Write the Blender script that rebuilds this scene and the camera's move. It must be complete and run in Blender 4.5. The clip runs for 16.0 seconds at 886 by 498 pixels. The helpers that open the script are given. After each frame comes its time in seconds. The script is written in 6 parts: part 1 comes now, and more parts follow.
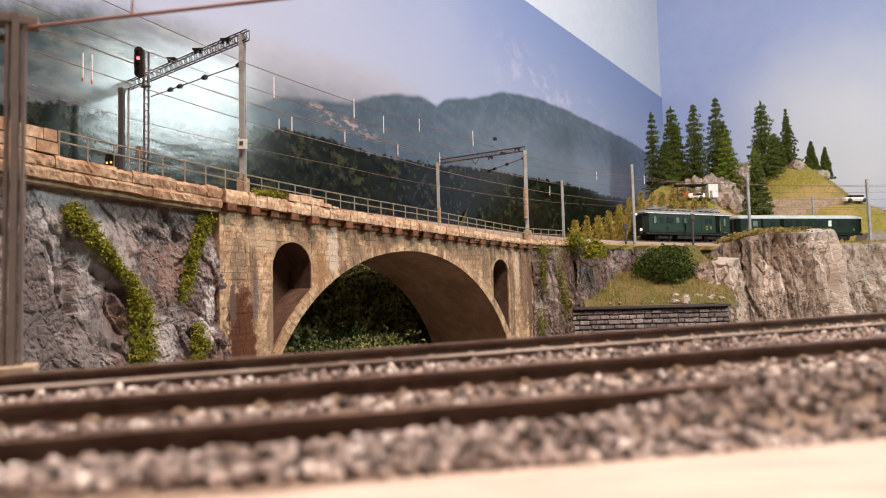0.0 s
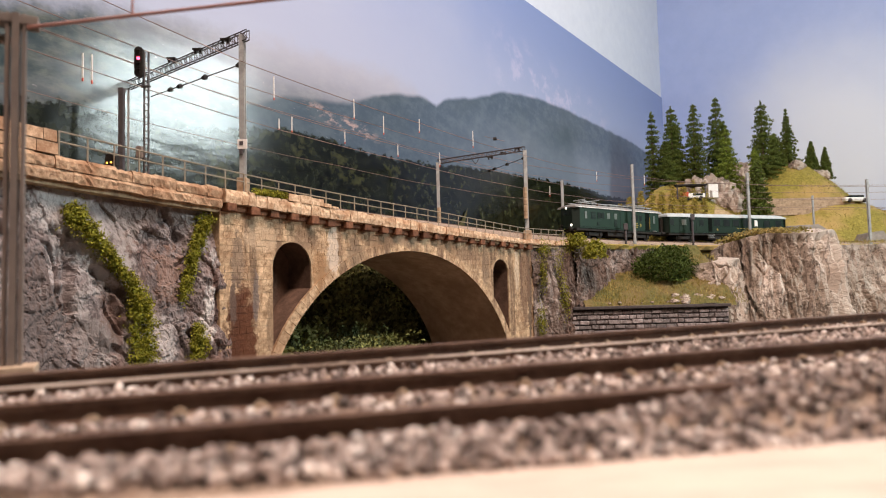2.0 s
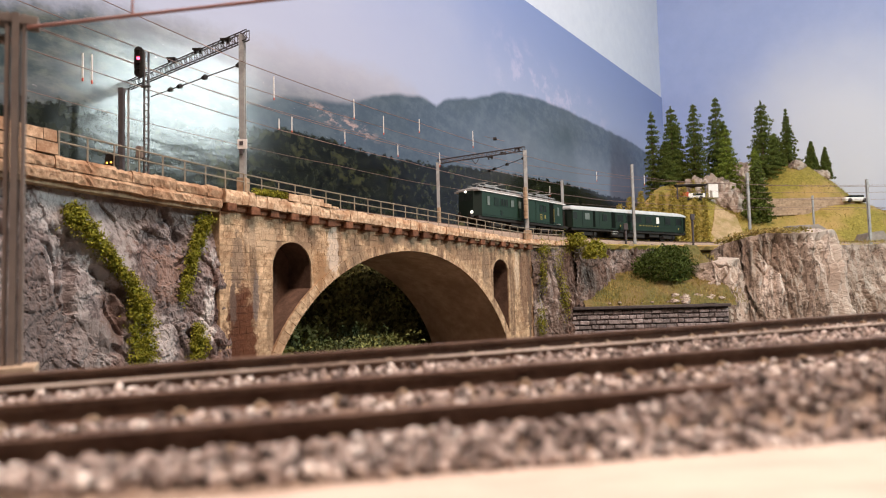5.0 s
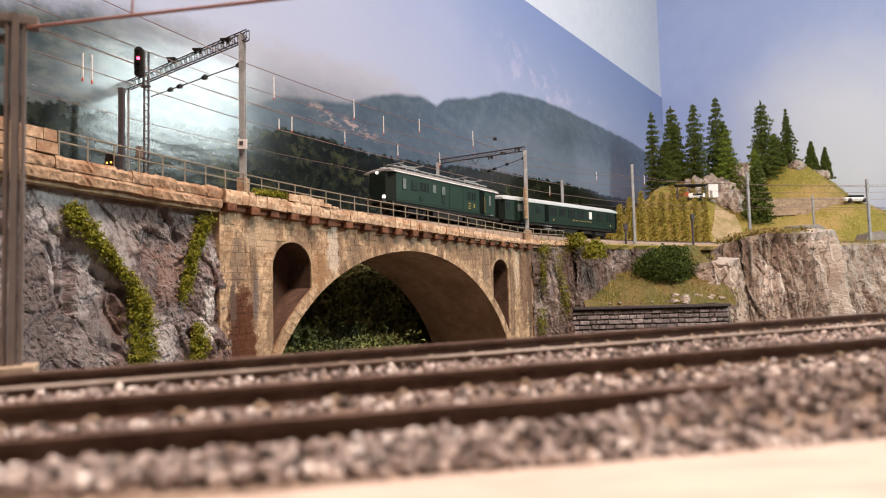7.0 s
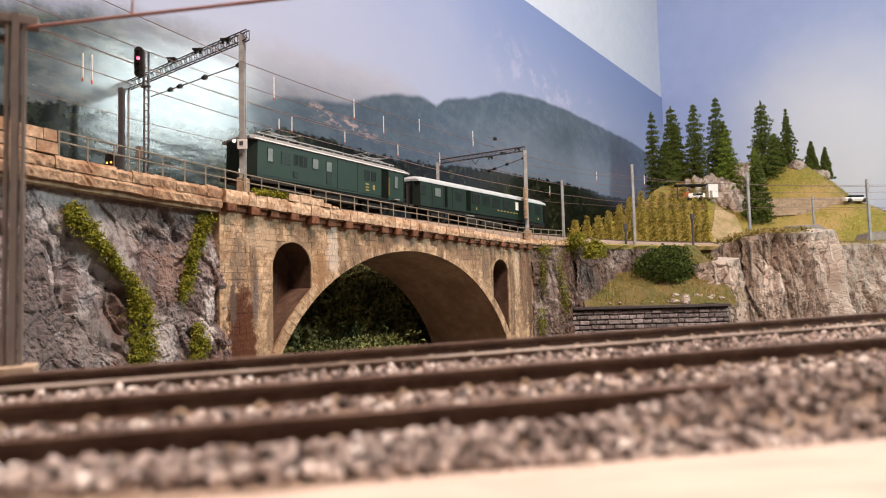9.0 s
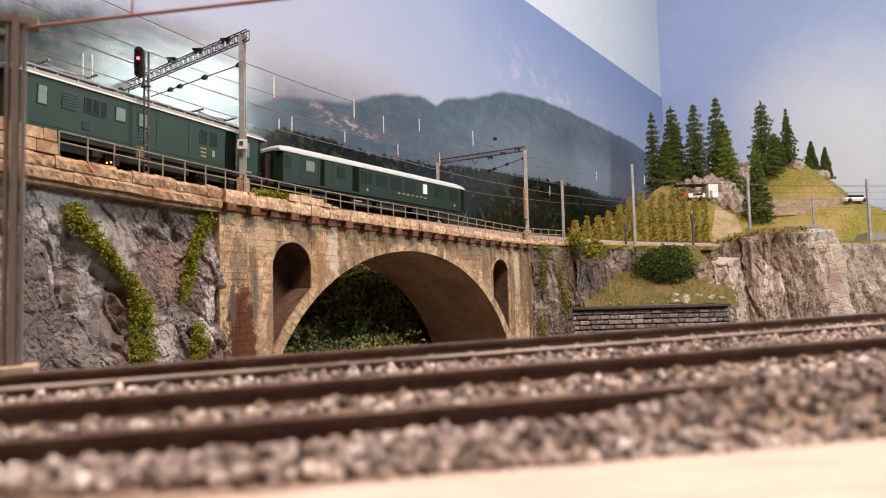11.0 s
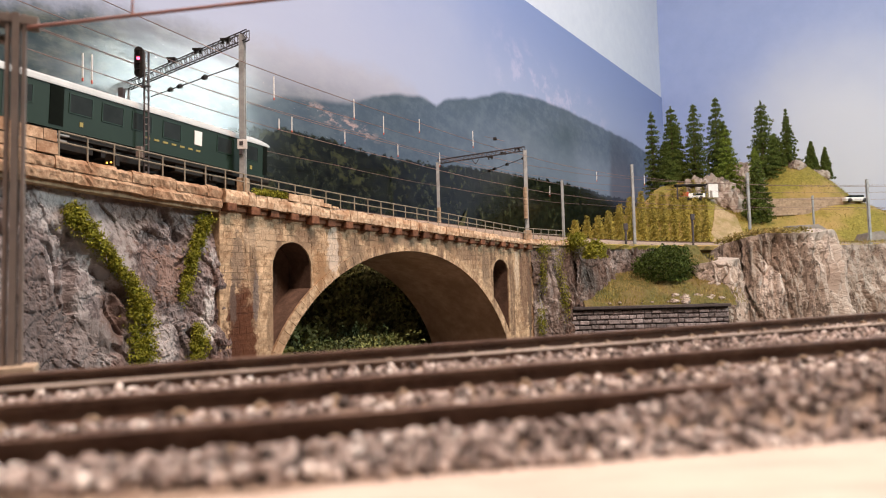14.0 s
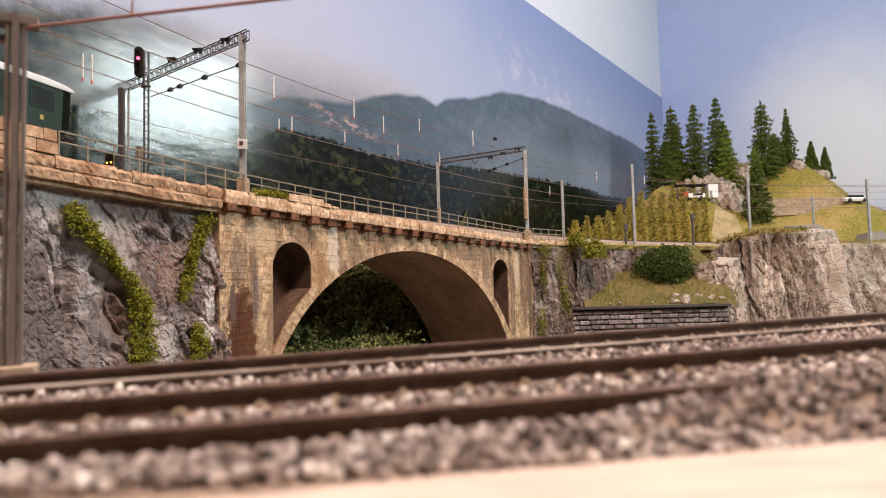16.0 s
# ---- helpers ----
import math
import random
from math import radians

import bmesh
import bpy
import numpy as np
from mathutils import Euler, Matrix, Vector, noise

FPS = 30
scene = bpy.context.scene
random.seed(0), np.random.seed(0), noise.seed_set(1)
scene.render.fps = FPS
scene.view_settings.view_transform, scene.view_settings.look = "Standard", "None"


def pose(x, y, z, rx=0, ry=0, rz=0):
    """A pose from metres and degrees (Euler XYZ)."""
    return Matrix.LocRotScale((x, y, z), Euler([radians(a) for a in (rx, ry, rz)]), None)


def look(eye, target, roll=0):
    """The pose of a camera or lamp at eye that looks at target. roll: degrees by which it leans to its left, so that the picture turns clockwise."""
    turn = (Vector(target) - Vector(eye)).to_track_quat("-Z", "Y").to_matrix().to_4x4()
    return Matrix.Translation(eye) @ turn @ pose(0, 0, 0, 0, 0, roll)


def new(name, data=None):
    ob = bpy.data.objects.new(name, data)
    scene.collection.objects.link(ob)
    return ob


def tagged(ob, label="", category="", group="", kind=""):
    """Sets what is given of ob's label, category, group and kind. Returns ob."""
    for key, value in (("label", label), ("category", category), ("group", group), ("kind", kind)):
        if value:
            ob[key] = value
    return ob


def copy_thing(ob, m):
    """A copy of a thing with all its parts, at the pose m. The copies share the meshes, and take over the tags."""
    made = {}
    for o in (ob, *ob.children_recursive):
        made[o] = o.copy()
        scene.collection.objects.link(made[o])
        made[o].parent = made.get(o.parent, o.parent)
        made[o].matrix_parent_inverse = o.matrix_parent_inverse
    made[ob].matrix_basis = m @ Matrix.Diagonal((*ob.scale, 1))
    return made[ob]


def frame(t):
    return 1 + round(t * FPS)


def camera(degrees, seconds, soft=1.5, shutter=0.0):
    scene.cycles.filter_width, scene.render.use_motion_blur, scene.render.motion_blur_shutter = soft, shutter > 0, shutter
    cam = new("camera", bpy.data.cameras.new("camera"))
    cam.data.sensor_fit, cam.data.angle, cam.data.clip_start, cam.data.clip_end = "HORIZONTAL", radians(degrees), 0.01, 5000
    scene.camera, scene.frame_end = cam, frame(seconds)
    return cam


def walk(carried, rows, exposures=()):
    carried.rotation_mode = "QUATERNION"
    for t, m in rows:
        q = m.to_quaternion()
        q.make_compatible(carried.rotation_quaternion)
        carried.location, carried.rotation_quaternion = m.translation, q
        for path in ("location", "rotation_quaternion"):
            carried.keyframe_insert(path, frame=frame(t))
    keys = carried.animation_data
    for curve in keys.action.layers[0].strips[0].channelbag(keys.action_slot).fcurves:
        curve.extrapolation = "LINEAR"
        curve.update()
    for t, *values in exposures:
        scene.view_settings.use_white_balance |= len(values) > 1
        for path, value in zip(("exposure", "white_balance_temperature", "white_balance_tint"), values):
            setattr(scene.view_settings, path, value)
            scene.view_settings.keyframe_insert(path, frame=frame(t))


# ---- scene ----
# A model railway seen from its own edge. Lengths in the builders are millimetres from the lens; one H0 track is 16.5 mm wide.
cam = camera(69.36, 16.0, soft=1.1)
MM, Z0 = 0.001, 1.2
EYE = (0, 0, Z0)
TILT = math.atan(66.3 / 1133)
walk(cam, [(0.0, look(EYE, (0, math.cos(TILT), Z0 + math.sin(TILT)), -1.446)), (16.0, look(EYE, (0, math.cos(TILT), Z0 + math.sin(TILT)), -1.446))],
     exposures=((0.0, 0.0), (16.0, 0.0)))
cam.data.dof.use_dof = True
cam.data.dof.focus_distance = 0.55
cam.data.dof.aperture_fstop = 36

# ---- light ----
world = bpy.data.worlds.new("room_air")
world.use_nodes = True
world.node_tree.nodes["Background"].inputs["Color"].default_value = (1.0, 0.89, 0.83, 1)
world.node_tree.nodes["Background"].inputs["Strength"].default_value = 0.19
scene.world = world


def area_lamp(name, eye, target, sx, sy, watts, colour):
    data = bpy.data.lights.new(name, "AREA")
    data.shape, data.size, data.size_y, data.energy, data.color = "RECTANGLE", sx, sy, watts, colour
    ob = new(name, data)
    ob.matrix_world = look(eye, target)
    return ob


area_lamp("ceiling_light", (0.30, 0.02, Z0 + 1.0), (0.2, 0.55, Z0), 0.6, 0.3, 22.5, (1.0, 0.745, 0.625))
area_lamp("work_light", (1.30, 0.42, Z0 + 0.60), (-0.24, 0.56, Z0 + 0.17), 0.42, 0.28, 13, (0.86, 1.0, 1.0))


# ---- materials ----
def mat(name, c1, c2, scale=300, c3=None, scale3=40, mix3=0.5, rough=0.85, bump=0.3, metal=0.0, spec=0.3, detail=8, stretch=(1, 1, 1), per_piece=0.0, streak=None):
    """Two tones of fine grain, a third in larger patches, and a relief of the grain."""
    m = bpy.data.materials.new(name)
    m.use_nodes = True
    t = m.node_tree
    n, l = t.nodes, t.links
    b = n["Principled BSDF"]
    b.inputs["Roughness"].default_value, b.inputs["Metallic"].default_value = rough, metal
    b.inputs["Specular IOR Level"].default_value = spec
    co = n.new("ShaderNodeTexCoord")
    mp = n.new("ShaderNodeMapping")
    mp.inputs["Scale"].default_value = stretch
    l.new(co.outputs["Object"], mp.inputs["Vector"])
    a = n.new("ShaderNodeTexNoise")
    a.inputs["Scale"].default_value, a.inputs["Detail"].default_value, a.inputs["Roughness"].default_value = scale, detail, 0.65
    l.new(mp.outputs["Vector"], a.inputs["Vector"])
    r = n.new("ShaderNodeValToRGB")
    r.color_ramp.elements[0].position, r.color_ramp.elements[1].position = 0.33, 0.67
    r.color_ramp.elements[0].color, r.color_ramp.elements[1].color = (*c1, 1), (*c2, 1)
    l.new(a.outputs["Fac"], r.inputs["Fac"])
    out = r.outputs["Color"]
    if c3:
        g = n.new("ShaderNodeTexNoise")
        g.inputs["Scale"].default_value, g.inputs["Detail"].default_value = scale3, 5
        l.new(mp.outputs["Vector"], g.inputs["Vector"])
        q = n.new("ShaderNodeMapRange")
        q.inputs["From Min"].default_value, q.inputs["From Max"].default_value = 0.46, 0.62
        q.inputs["To Max"].default_value = mix3
        l.new(g.outputs["Fac"], q.inputs["Value"])
        x = n.new("ShaderNodeMixRGB")
        x.inputs["Color2"].default_value = (*c3, 1)
        l.new(q.outputs["Result"], x.inputs["Fac"])
        l.new(out, x.inputs["Color1"])
        out = x.outputs["Color"]
    if streak:
        colour, amount, across, down = streak
        sm = n.new("ShaderNodeMapping")
        sm.inputs["Scale"].default_value = (across, across, down)
        l.new(co.outputs["Object"], sm.inputs["Vector"])
        st = n.new("ShaderNodeTexNoise")
        st.inputs["Scale"].default_value, st.inputs["Detail"].default_value, st.inputs["Roughness"].default_value = 1.0, 5, 0.6
        l.new(sm.outputs["Vector"], st.inputs["Vector"])
        sr = n.new("ShaderNodeMapRange")
        sr.inputs["From Min"].default_value, sr.inputs["From Max"].default_value, sr.inputs["To Max"].default_value = 0.52, 0.66, amount
        l.new(st.outputs["Fac"], sr.inputs["Value"])
        sx = n.new("ShaderNodeMixRGB")
        sx.inputs["Color2"].default_value = (*colour, 1)
        l.new(sr.outputs["Result"], sx.inputs["Fac"])
        l.new(out, sx.inputs["Color1"])
        out = sx.outputs["Color"]
    if per_piece:
        o = n.new("ShaderNodeObjectInfo")
        ge = n.new("ShaderNodeNewGeometry")
        ad = n.new("ShaderNodeMath")
        ad.operation = "ADD"
        l.new(o.outputs["Random"], ad.inputs[0])
        l.new(ge.outputs["Random Per Island"], ad.inputs[1])
        fr = n.new("ShaderNodeMath")
        fr.operation = "FRACT"
        l.new(ad.outputs[0], fr.inputs[0])
        v = n.new("ShaderNodeMapRange")
        v.inputs["To Min"].default_value, v.inputs["To Max"].default_value = 1 - per_piece, 1 + per_piece
        l.new(fr.outputs[0], v.inputs["Value"])
        h = n.new("ShaderNodeHueSaturation")
        l.new(v.outputs["Result"], h.inputs["Value"])
        l.new(out, h.inputs["Color"])
        out = h.outputs["Color"]
    l.new(out, b.inputs["Base Color"])
    if bump:
        p = n.new("ShaderNodeBump")
        p.inputs["Strength"].default_value, p.inputs["Distance"].default_value = bump, 0.4 / scale
        l.new(a.outputs["Fac"], p.inputs["Height"])
        l.new(p.outputs["Normal"], b.inputs["Normal"])
    return m


def glow(name, colour, strength):
    m = bpy.data.materials.new(name)
    m.use_nodes = True
    b = m.node_tree.nodes["Principled BSDF"]
    b.inputs["Base Color"].default_value = (*colour, 1)
    b.inputs["Emission Color"].default_value = (*colour, 1)
    b.inputs["Emission Strength"].default_value = strength
    return m


def rock_mat(name, dark, mid, light, warm, turn, stretch):
    """Weathered rock: pale smears, warm patches, dark ridged cracks along the bedding."""
    m = bpy.data.materials.new(name)
    m.use_nodes = True
    n, l = m.node_tree.nodes, m.node_tree.links
    b = n["Principled BSDF"]
    b.inputs["Roughness"].default_value, b.inputs["Specular IOR Level"].default_value = 0.8, 0.25
    co = n.new("ShaderNodeTexCoord")
    mp = n.new("ShaderNodeMapping")
    mp.inputs["Rotation"].default_value = tuple(radians(a) for a in turn)
    mp.inputs["Scale"].default_value = stretch
    l.new(co.outputs["Object"], mp.inputs["Vector"])

    def tex(scale, detail, rough, kind="FBM"):
        t = n.new("ShaderNodeTexNoise")
        t.noise_type = kind
        t.inputs["Scale"].default_value, t.inputs["Detail"].default_value, t.inputs["Roughness"].default_value = scale, detail, rough
        l.new(mp.outputs["Vector"], t.inputs["Vector"])
        return t.outputs["Fac"]

    def blend(fac, lo, hi, a, colour, top=1.0):
        q = n.new("ShaderNodeMapRange")
        q.inputs["From Min"].default_value, q.inputs["From Max"].default_value, q.inputs["To Max"].default_value = lo, hi, top
        l.new(fac, q.inputs["Value"])
        x = n.new("ShaderNodeMixRGB")
        x.inputs["Color2"].default_value = (*colour, 1)
        l.new(q.outputs["Result"], x.inputs["Fac"])
        l.new(a, x.inputs["Color1"])
        return x.outputs["Color"]
    base = n.new("ShaderNodeRGB")
    base.outputs[0].default_value = (*mid, 1)
    fine = tex(150, 10, 0.75)
    c = blend(tex(22, 6, 0.6), 0.47, 0.60, base.outputs[0], warm, 0.85)
    c = blend(tex(34, 7, 0.65), 0.52, 0.62, c, light, 0.8)
    c = blend(fine, 0.48, 0.35, c, dark, 0.85)
    c = blend(fine, 0.60, 0.78, c, light, 0.8)
    c = blend(tex(9, 3, 0.5), 0.53, 0.60, c, tuple(0.55 * a + 0.45 * k for a, k in zip(mid, light)), 0.8)
    crack = tex(20, 7, 0.65)
    line = n.new("ShaderNodeMath")
    line.operation = "ABSOLUTE"
    sub = n.new("ShaderNodeMath")
    sub.operation = "SUBTRACT"
    sub.inputs[1].default_value = 0.5
    l.new(crack, sub.inputs[0])
    l.new(sub.outputs[0], line.inputs[0])
    c = blend(line.outputs[0], 0.022, 0.0, c, dark, 0.7)
    l.new(c, b.inputs["Base Color"])
    p = n.new("ShaderNodeBump")
    p.inputs["Strength"].default_value, p.inputs["Distance"].default_value = 0.5, 0.002
    l.new(fine, p.inputs["Height"])
    l.new(p.outputs["Normal"], b.inputs["Normal"])
    return m


STONE = mat("bridge_stone", (0.27, 0.17, 0.095), (0.72, 0.53, 0.345), 260, (0.27, 0.16, 0.09), 55, 0.6, per_piece=0.13, streak=((0.15, 0.095, 0.062), 0.9, 95, 9), bump=0.9)
STONE_DARK = mat("bridge_joint", (0.27, 0.18, 0.105), (0.60, 0.44, 0.285), 250, (0.20, 0.12, 0.065), 55, 0.5, streak=((0.15, 0.095, 0.062), 0.8, 75, 10))


def stain(m, centre, radii, colour, amount):
    """A weathering mark with a ragged edge round a place of the thing that wears the material."""
    n, l = m.node_tree.nodes, m.node_tree.links
    co = n.new("ShaderNodeTexCoord")
    a = n.new("ShaderNodeVectorMath")
    a.operation = "SUBTRACT"
    a.inputs[1].default_value = tuple(c * MM for c in centre)
    l.new(co.outputs["Object"], a.inputs[0])
    b = n.new("ShaderNodeVectorMath")
    b.operation = "DIVIDE"
    b.inputs[1].default_value = tuple(c * MM for c in radii)
    l.new(a.outputs[0], b.inputs[0])
    c = n.new("ShaderNodeVectorMath")
    c.operation = "LENGTH"
    l.new(b.outputs[0], c.inputs[0])
    w = n.new("ShaderNodeTexNoise")
    w.inputs["Scale"].default_value, w.inputs["Detail"].default_value, w.inputs["Roughness"].default_value = 95, 9, 0.8
    l.new(co.outputs["Object"], w.inputs["Vector"])
    d = n.new("ShaderNodeMath")
    d.operation = "MULTIPLY_ADD"
    d.inputs[1].default_value = 3.0
    l.new(w.outputs["Fac"], d.inputs[0])
    l.new(c.outputs["Value"], d.inputs[2])
    r = n.new("ShaderNodeMapRange")
    r.inputs["From Min"].default_value, r.inputs["From Max"].default_value = 2.25, 2.5
    r.inputs["To Min"].default_value, r.inputs["To Max"].default_value = amount, 0
    l.new(d.outputs[0], r.inputs["Value"])
    x = n.new("ShaderNodeMixRGB")
    x.inputs["Color2"].default_value = (*colour, 1)
    l.new(r.outputs["Result"], x.inputs["Fac"])
    s = n["Principled BSDF"].inputs["Base Color"]
    l.new(s.links[0].from_socket, x.inputs["Color1"])
    l.new(x.outputs["Color"], s)


SOFFIT = mat("arch_soffit", (0.33, 0.22, 0.158), (0.50, 0.355, 0.255), 90, (0.22, 0.14, 0.095), 20, 0.5)
# Dark brown that carries the shade inside the spandrel openings.
RECESS = mat("shaded_recess_plaster", (0.085, 0.052, 0.038), (0.17, 0.105, 0.075), 120, (0.05, 0.03, 0.022), 40, 0.6)
CORNICE = mat("cornice_stone", (0.34, 0.19, 0.105), (0.82, 0.63, 0.44), 330, (0.36, 0.19, 0.10), 80, 0.6, bump=1.0, per_piece=0.12)
EDGE = mat("edge_beam_stone", (0.25, 0.14, 0.078), (0.62, 0.44, 0.295), 330, (0.27, 0.14, 0.075), 70, 0.7, bump=1.0, per_piece=0.10)
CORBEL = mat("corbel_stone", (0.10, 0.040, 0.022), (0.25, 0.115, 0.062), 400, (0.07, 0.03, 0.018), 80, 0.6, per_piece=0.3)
ROCK = rock_mat("grey_rock", (0.036, 0.028, 0.029), (0.225, 0.195, 0.195), (0.50, 0.465, 0.465), (0.19, 0.125, 0.108), (0, 32, 0), (1, 1, 0.6))
ROCK_R = rock_mat("brown_rock", (0.028, 0.020, 0.017), (0.155, 0.12, 0.104), (0.46, 0.41, 0.385), (0.15, 0.09, 0.068), (0, 0, 0), (1, 1, 0.4))
ROCK_WARM = rock_mat("tan_rock", (0.060, 0.043, 0.035), (0.36, 0.30, 0.25), (0.70, 0.62, 0.55), (0.25, 0.19, 0.145), (0, -6, 0), (1, 1, 0.4))
RAIL = mat("rusty_rail", (0.072, 0.040, 0.029), (0.14, 0.085, 0.062), 900, (0.20, 0.13, 0.092), 150, 0.35, rough=0.55, bump=0.15, metal=0.3)
# Pale tone with darker patches for the guard rail's top.
RAIL_TOP = mat("pale_rail_top", (0.50, 0.41, 0.34), (0.82, 0.73, 0.65), 120, (0.22, 0.15, 0.11), 25, 0.7, rough=0.45, bump=0.1, metal=0.2)
SLEEPER = mat("sleeper_concrete", (0.33, 0.25, 0.18), (0.48, 0.38, 0.28), 900, bump=0.3)


def ballast_paint():
    """Crushed stone, each stone of its own tone: mostly greys, some nearly black, a few white."""
    m = mat("ballast_stone", (0.72, 0.70, 0.69), (1.0, 0.99, 0.97), 700, bump=0.4, per_piece=0.001)
    n, l = m.node_tree.nodes, m.node_tree.links
    fr = next(k for k in n if k.bl_idname == "ShaderNodeMath" and k.operation == "FRACT")
    r = n.new("ShaderNodeValToRGB")
    e = r.color_ramp.elements
    e[0].position, e[0].color = 0.0, (0.075, 0.062, 0.058, 1)
    e[1].position, e[1].color = 0.30, (0.24, 0.198, 0.184, 1)
    for k, tone in ((0.55, (0.43, 0.358, 0.33)), (0.76, (0.60, 0.51, 0.47)), (0.88, (0.76, 0.67, 0.63)), (0.93, (0.88, 0.82, 0.78)), (1.0, (0.92, 0.88, 0.85))):
        q = e.new(k)
        q.color = (*tone, 1)
    l.new(fr.outputs[0], r.inputs["Fac"])
    x = n.new("ShaderNodeMixRGB")
    x.blend_type = "MULTIPLY"
    x.inputs["Fac"].default_value = 1.0
    s = n["Principled BSDF"].inputs["Base Color"]
    l.new(s.links[0].from_socket, x.inputs["Color1"])
    l.new(r.outputs["Color"], x.inputs["Color2"])
    l.new(x.outputs["Color"], s)
    return m


BALLAST = ballast_paint()
BED = mat("ballast_bed", (0.22, 0.165, 0.13), (0.42, 0.33, 0.265), 900, bump=0.5)
BOARD = mat("pale_plywood", (0.52, 0.42, 0.36), (0.68, 0.57, 0.49), 120, bump=0.1, stretch=(1, 6, 6))
GRASS = mat("static_grass", (0.16, 0.14, 0.025), (0.37, 0.30, 0.065), 260, (0.46, 0.30, 0.12), 14, 0.75, bump=0.6)
# Greener copy of the grass, also darker: the bank's shade in its colour.
GRASS_BANK = mat("shaded_green_bank_grass", (0.065, 0.068, 0.018), (0.165, 0.14, 0.045), 200, (0.22, 0.15, 0.07), 30, 0.6, bump=0.6)
GRASS_BLADE = mat("grass_blade", (0.16, 0.145, 0.028), (0.34, 0.28, 0.07), 400, (0.42, 0.32, 0.13), 22, 0.7, bump=0, per_piece=0.25)
MOSS = mat("yellow_green_moss", (0.14, 0.15, 0.012), (0.30, 0.29, 0.03), 500, bump=0, per_piece=0.35)
VINE = mat("vine_leaf", (0.22, 0.19, 0.03), (0.48, 0.38, 0.09), 500, bump=0, per_piece=0.35)
PINE = mat("pine_needle", (0.048, 0.075, 0.013), (0.145, 0.185, 0.034), 300, bump=0, per_piece=0.4)
PINE_LIGHT = mat("young_pine_needle", (0.10, 0.15, 0.016), (0.22, 0.28, 0.04), 300, bump=0, per_piece=0.4)
BUSH = mat("dark_bush_leaf", (0.022, 0.046, 0.006), (0.085, 0.12, 0.018), 300, bump=0, per_piece=0.4)
FOREST = mat("valley_forest", (0.11, 0.135, 0.055), (0.45, 0.45, 0.17), 60, (0.10, 0.105, 0.05), 16, 0.8, bump=0, per_piece=0.5)
FOREST_LOW = mat("gorge_bush_leaf", (0.07, 0.095, 0.035), (0.30, 0.31, 0.085), 30, (0.05, 0.07, 0.030), 20, 0.85, bump=0, per_piece=0.5)
BARK = mat("bark", (0.06, 0.04, 0.025), (0.13, 0.09, 0.06), 500)
PATH = mat("sandy_path", (0.38, 0.27, 0.15), (0.54, 0.40, 0.24), 200, (0.27, 0.22, 0.08), 45, 0.7, bump=0.5)
# Tone chosen to bounce light up to the arch soffit.
EARTH = mat("sandy_bounce_base", (0.12, 0.09, 0.068), (0.19, 0.15, 0.115), 60, (0.09, 0.075, 0.05), 12, 0.6)
VALLEY = mat("valley_floor", (0.03, 0.035, 0.015), (0.08, 0.075, 0.03), 120, bump=0.4)
GREEN = mat("green_coach_paint", (0.007, 0.025, 0.015), (0.011, 0.034, 0.020), 60, rough=0.5, bump=0.02, spec=0.25)
# Near-black green: the shade on the vehicle ends is in this colour.
GREEN_DK = mat("shaded_dark_green", (0.005, 0.011, 0.008), (0.008, 0.016, 0.012), 60, rough=0.45, bump=0.02)
# Olive paint, also darkened for the weaker light on the coach.
GREEN_COACH = mat("dimmed_olive_coach_paint", (0.006, 0.018, 0.010), (0.009, 0.025, 0.014), 60, rough=0.5, bump=0.02, spec=0.2)
# Near-black: the doors are flat panels, the recess shade is in the colour.
DOORWAY = mat("shadowy_doorway", (0.004, 0.006, 0.005), (0.007, 0.010, 0.008), 100, rough=0.85, bump=0, spec=0.05)
BLACK = mat("black_underframe", (0.008, 0.007, 0.006), (0.022, 0.018, 0.015), 300, rough=0.7, bump=0.1)
ROOF_GREY = mat("grey_roof", (0.20, 0.20, 0.20), (0.30, 0.30, 0.29), 200, rough=0.6, bump=0.05)
ROOF_WHITE = mat("white_roof", (0.42, 0.46, 0.47), (0.52, 0.56, 0.57), 100, rough=0.55, bump=0.03)
GLASS_DK = mat("dark_window", (0.010, 0.014, 0.014), (0.02, 0.026, 0.026), 100, rough=0.5, bump=0, spec=0.08)
WINDOW_LT = mat("pale_window", (0.10, 0.13, 0.12), (0.16, 0.19, 0.18), 100, rough=0.4, bump=0, spec=0.25)
WHITE = mat("white_paint", (0.72, 0.71, 0.69), (0.82, 0.81, 0.79), 200, rough=0.6, bump=0.03)
YELLOW = mat("yellow_lettering", (0.26, 0.21, 0.05), (0.34, 0.27, 0.07), 200, rough=0.5, bump=0)
HANDRAIL = mat("dull_yellow_handrail", (0.20, 0.15, 0.03), (0.28, 0.21, 0.05), 200, rough=0.6, bump=0)
STEEL = mat("grey_mast_steel", (0.26, 0.275, 0.28), (0.40, 0.42, 0.42), 300, (0.16, 0.15, 0.14), 90, 0.4, rough=0.6, bump=0.1)
STEEL_NEAR = mat("taupe_mast_paint", (0.17, 0.138, 0.122), (0.22, 0.183, 0.16), 300, rough=0.6, bump=0.05)
STEEL_DK = mat("dark_mast_steel", (0.045, 0.04, 0.045), (0.09, 0.08, 0.085), 300, rough=0.6, bump=0.1)
RAILING = mat("railing_steel", (0.20, 0.17, 0.13), (0.30, 0.26, 0.20), 400, rough=0.6, bump=0.1)
WIRE = mat("copper_wire", (0.17, 0.11, 0.095), (0.26, 0.17, 0.145), 200, rough=0.5, bump=0)
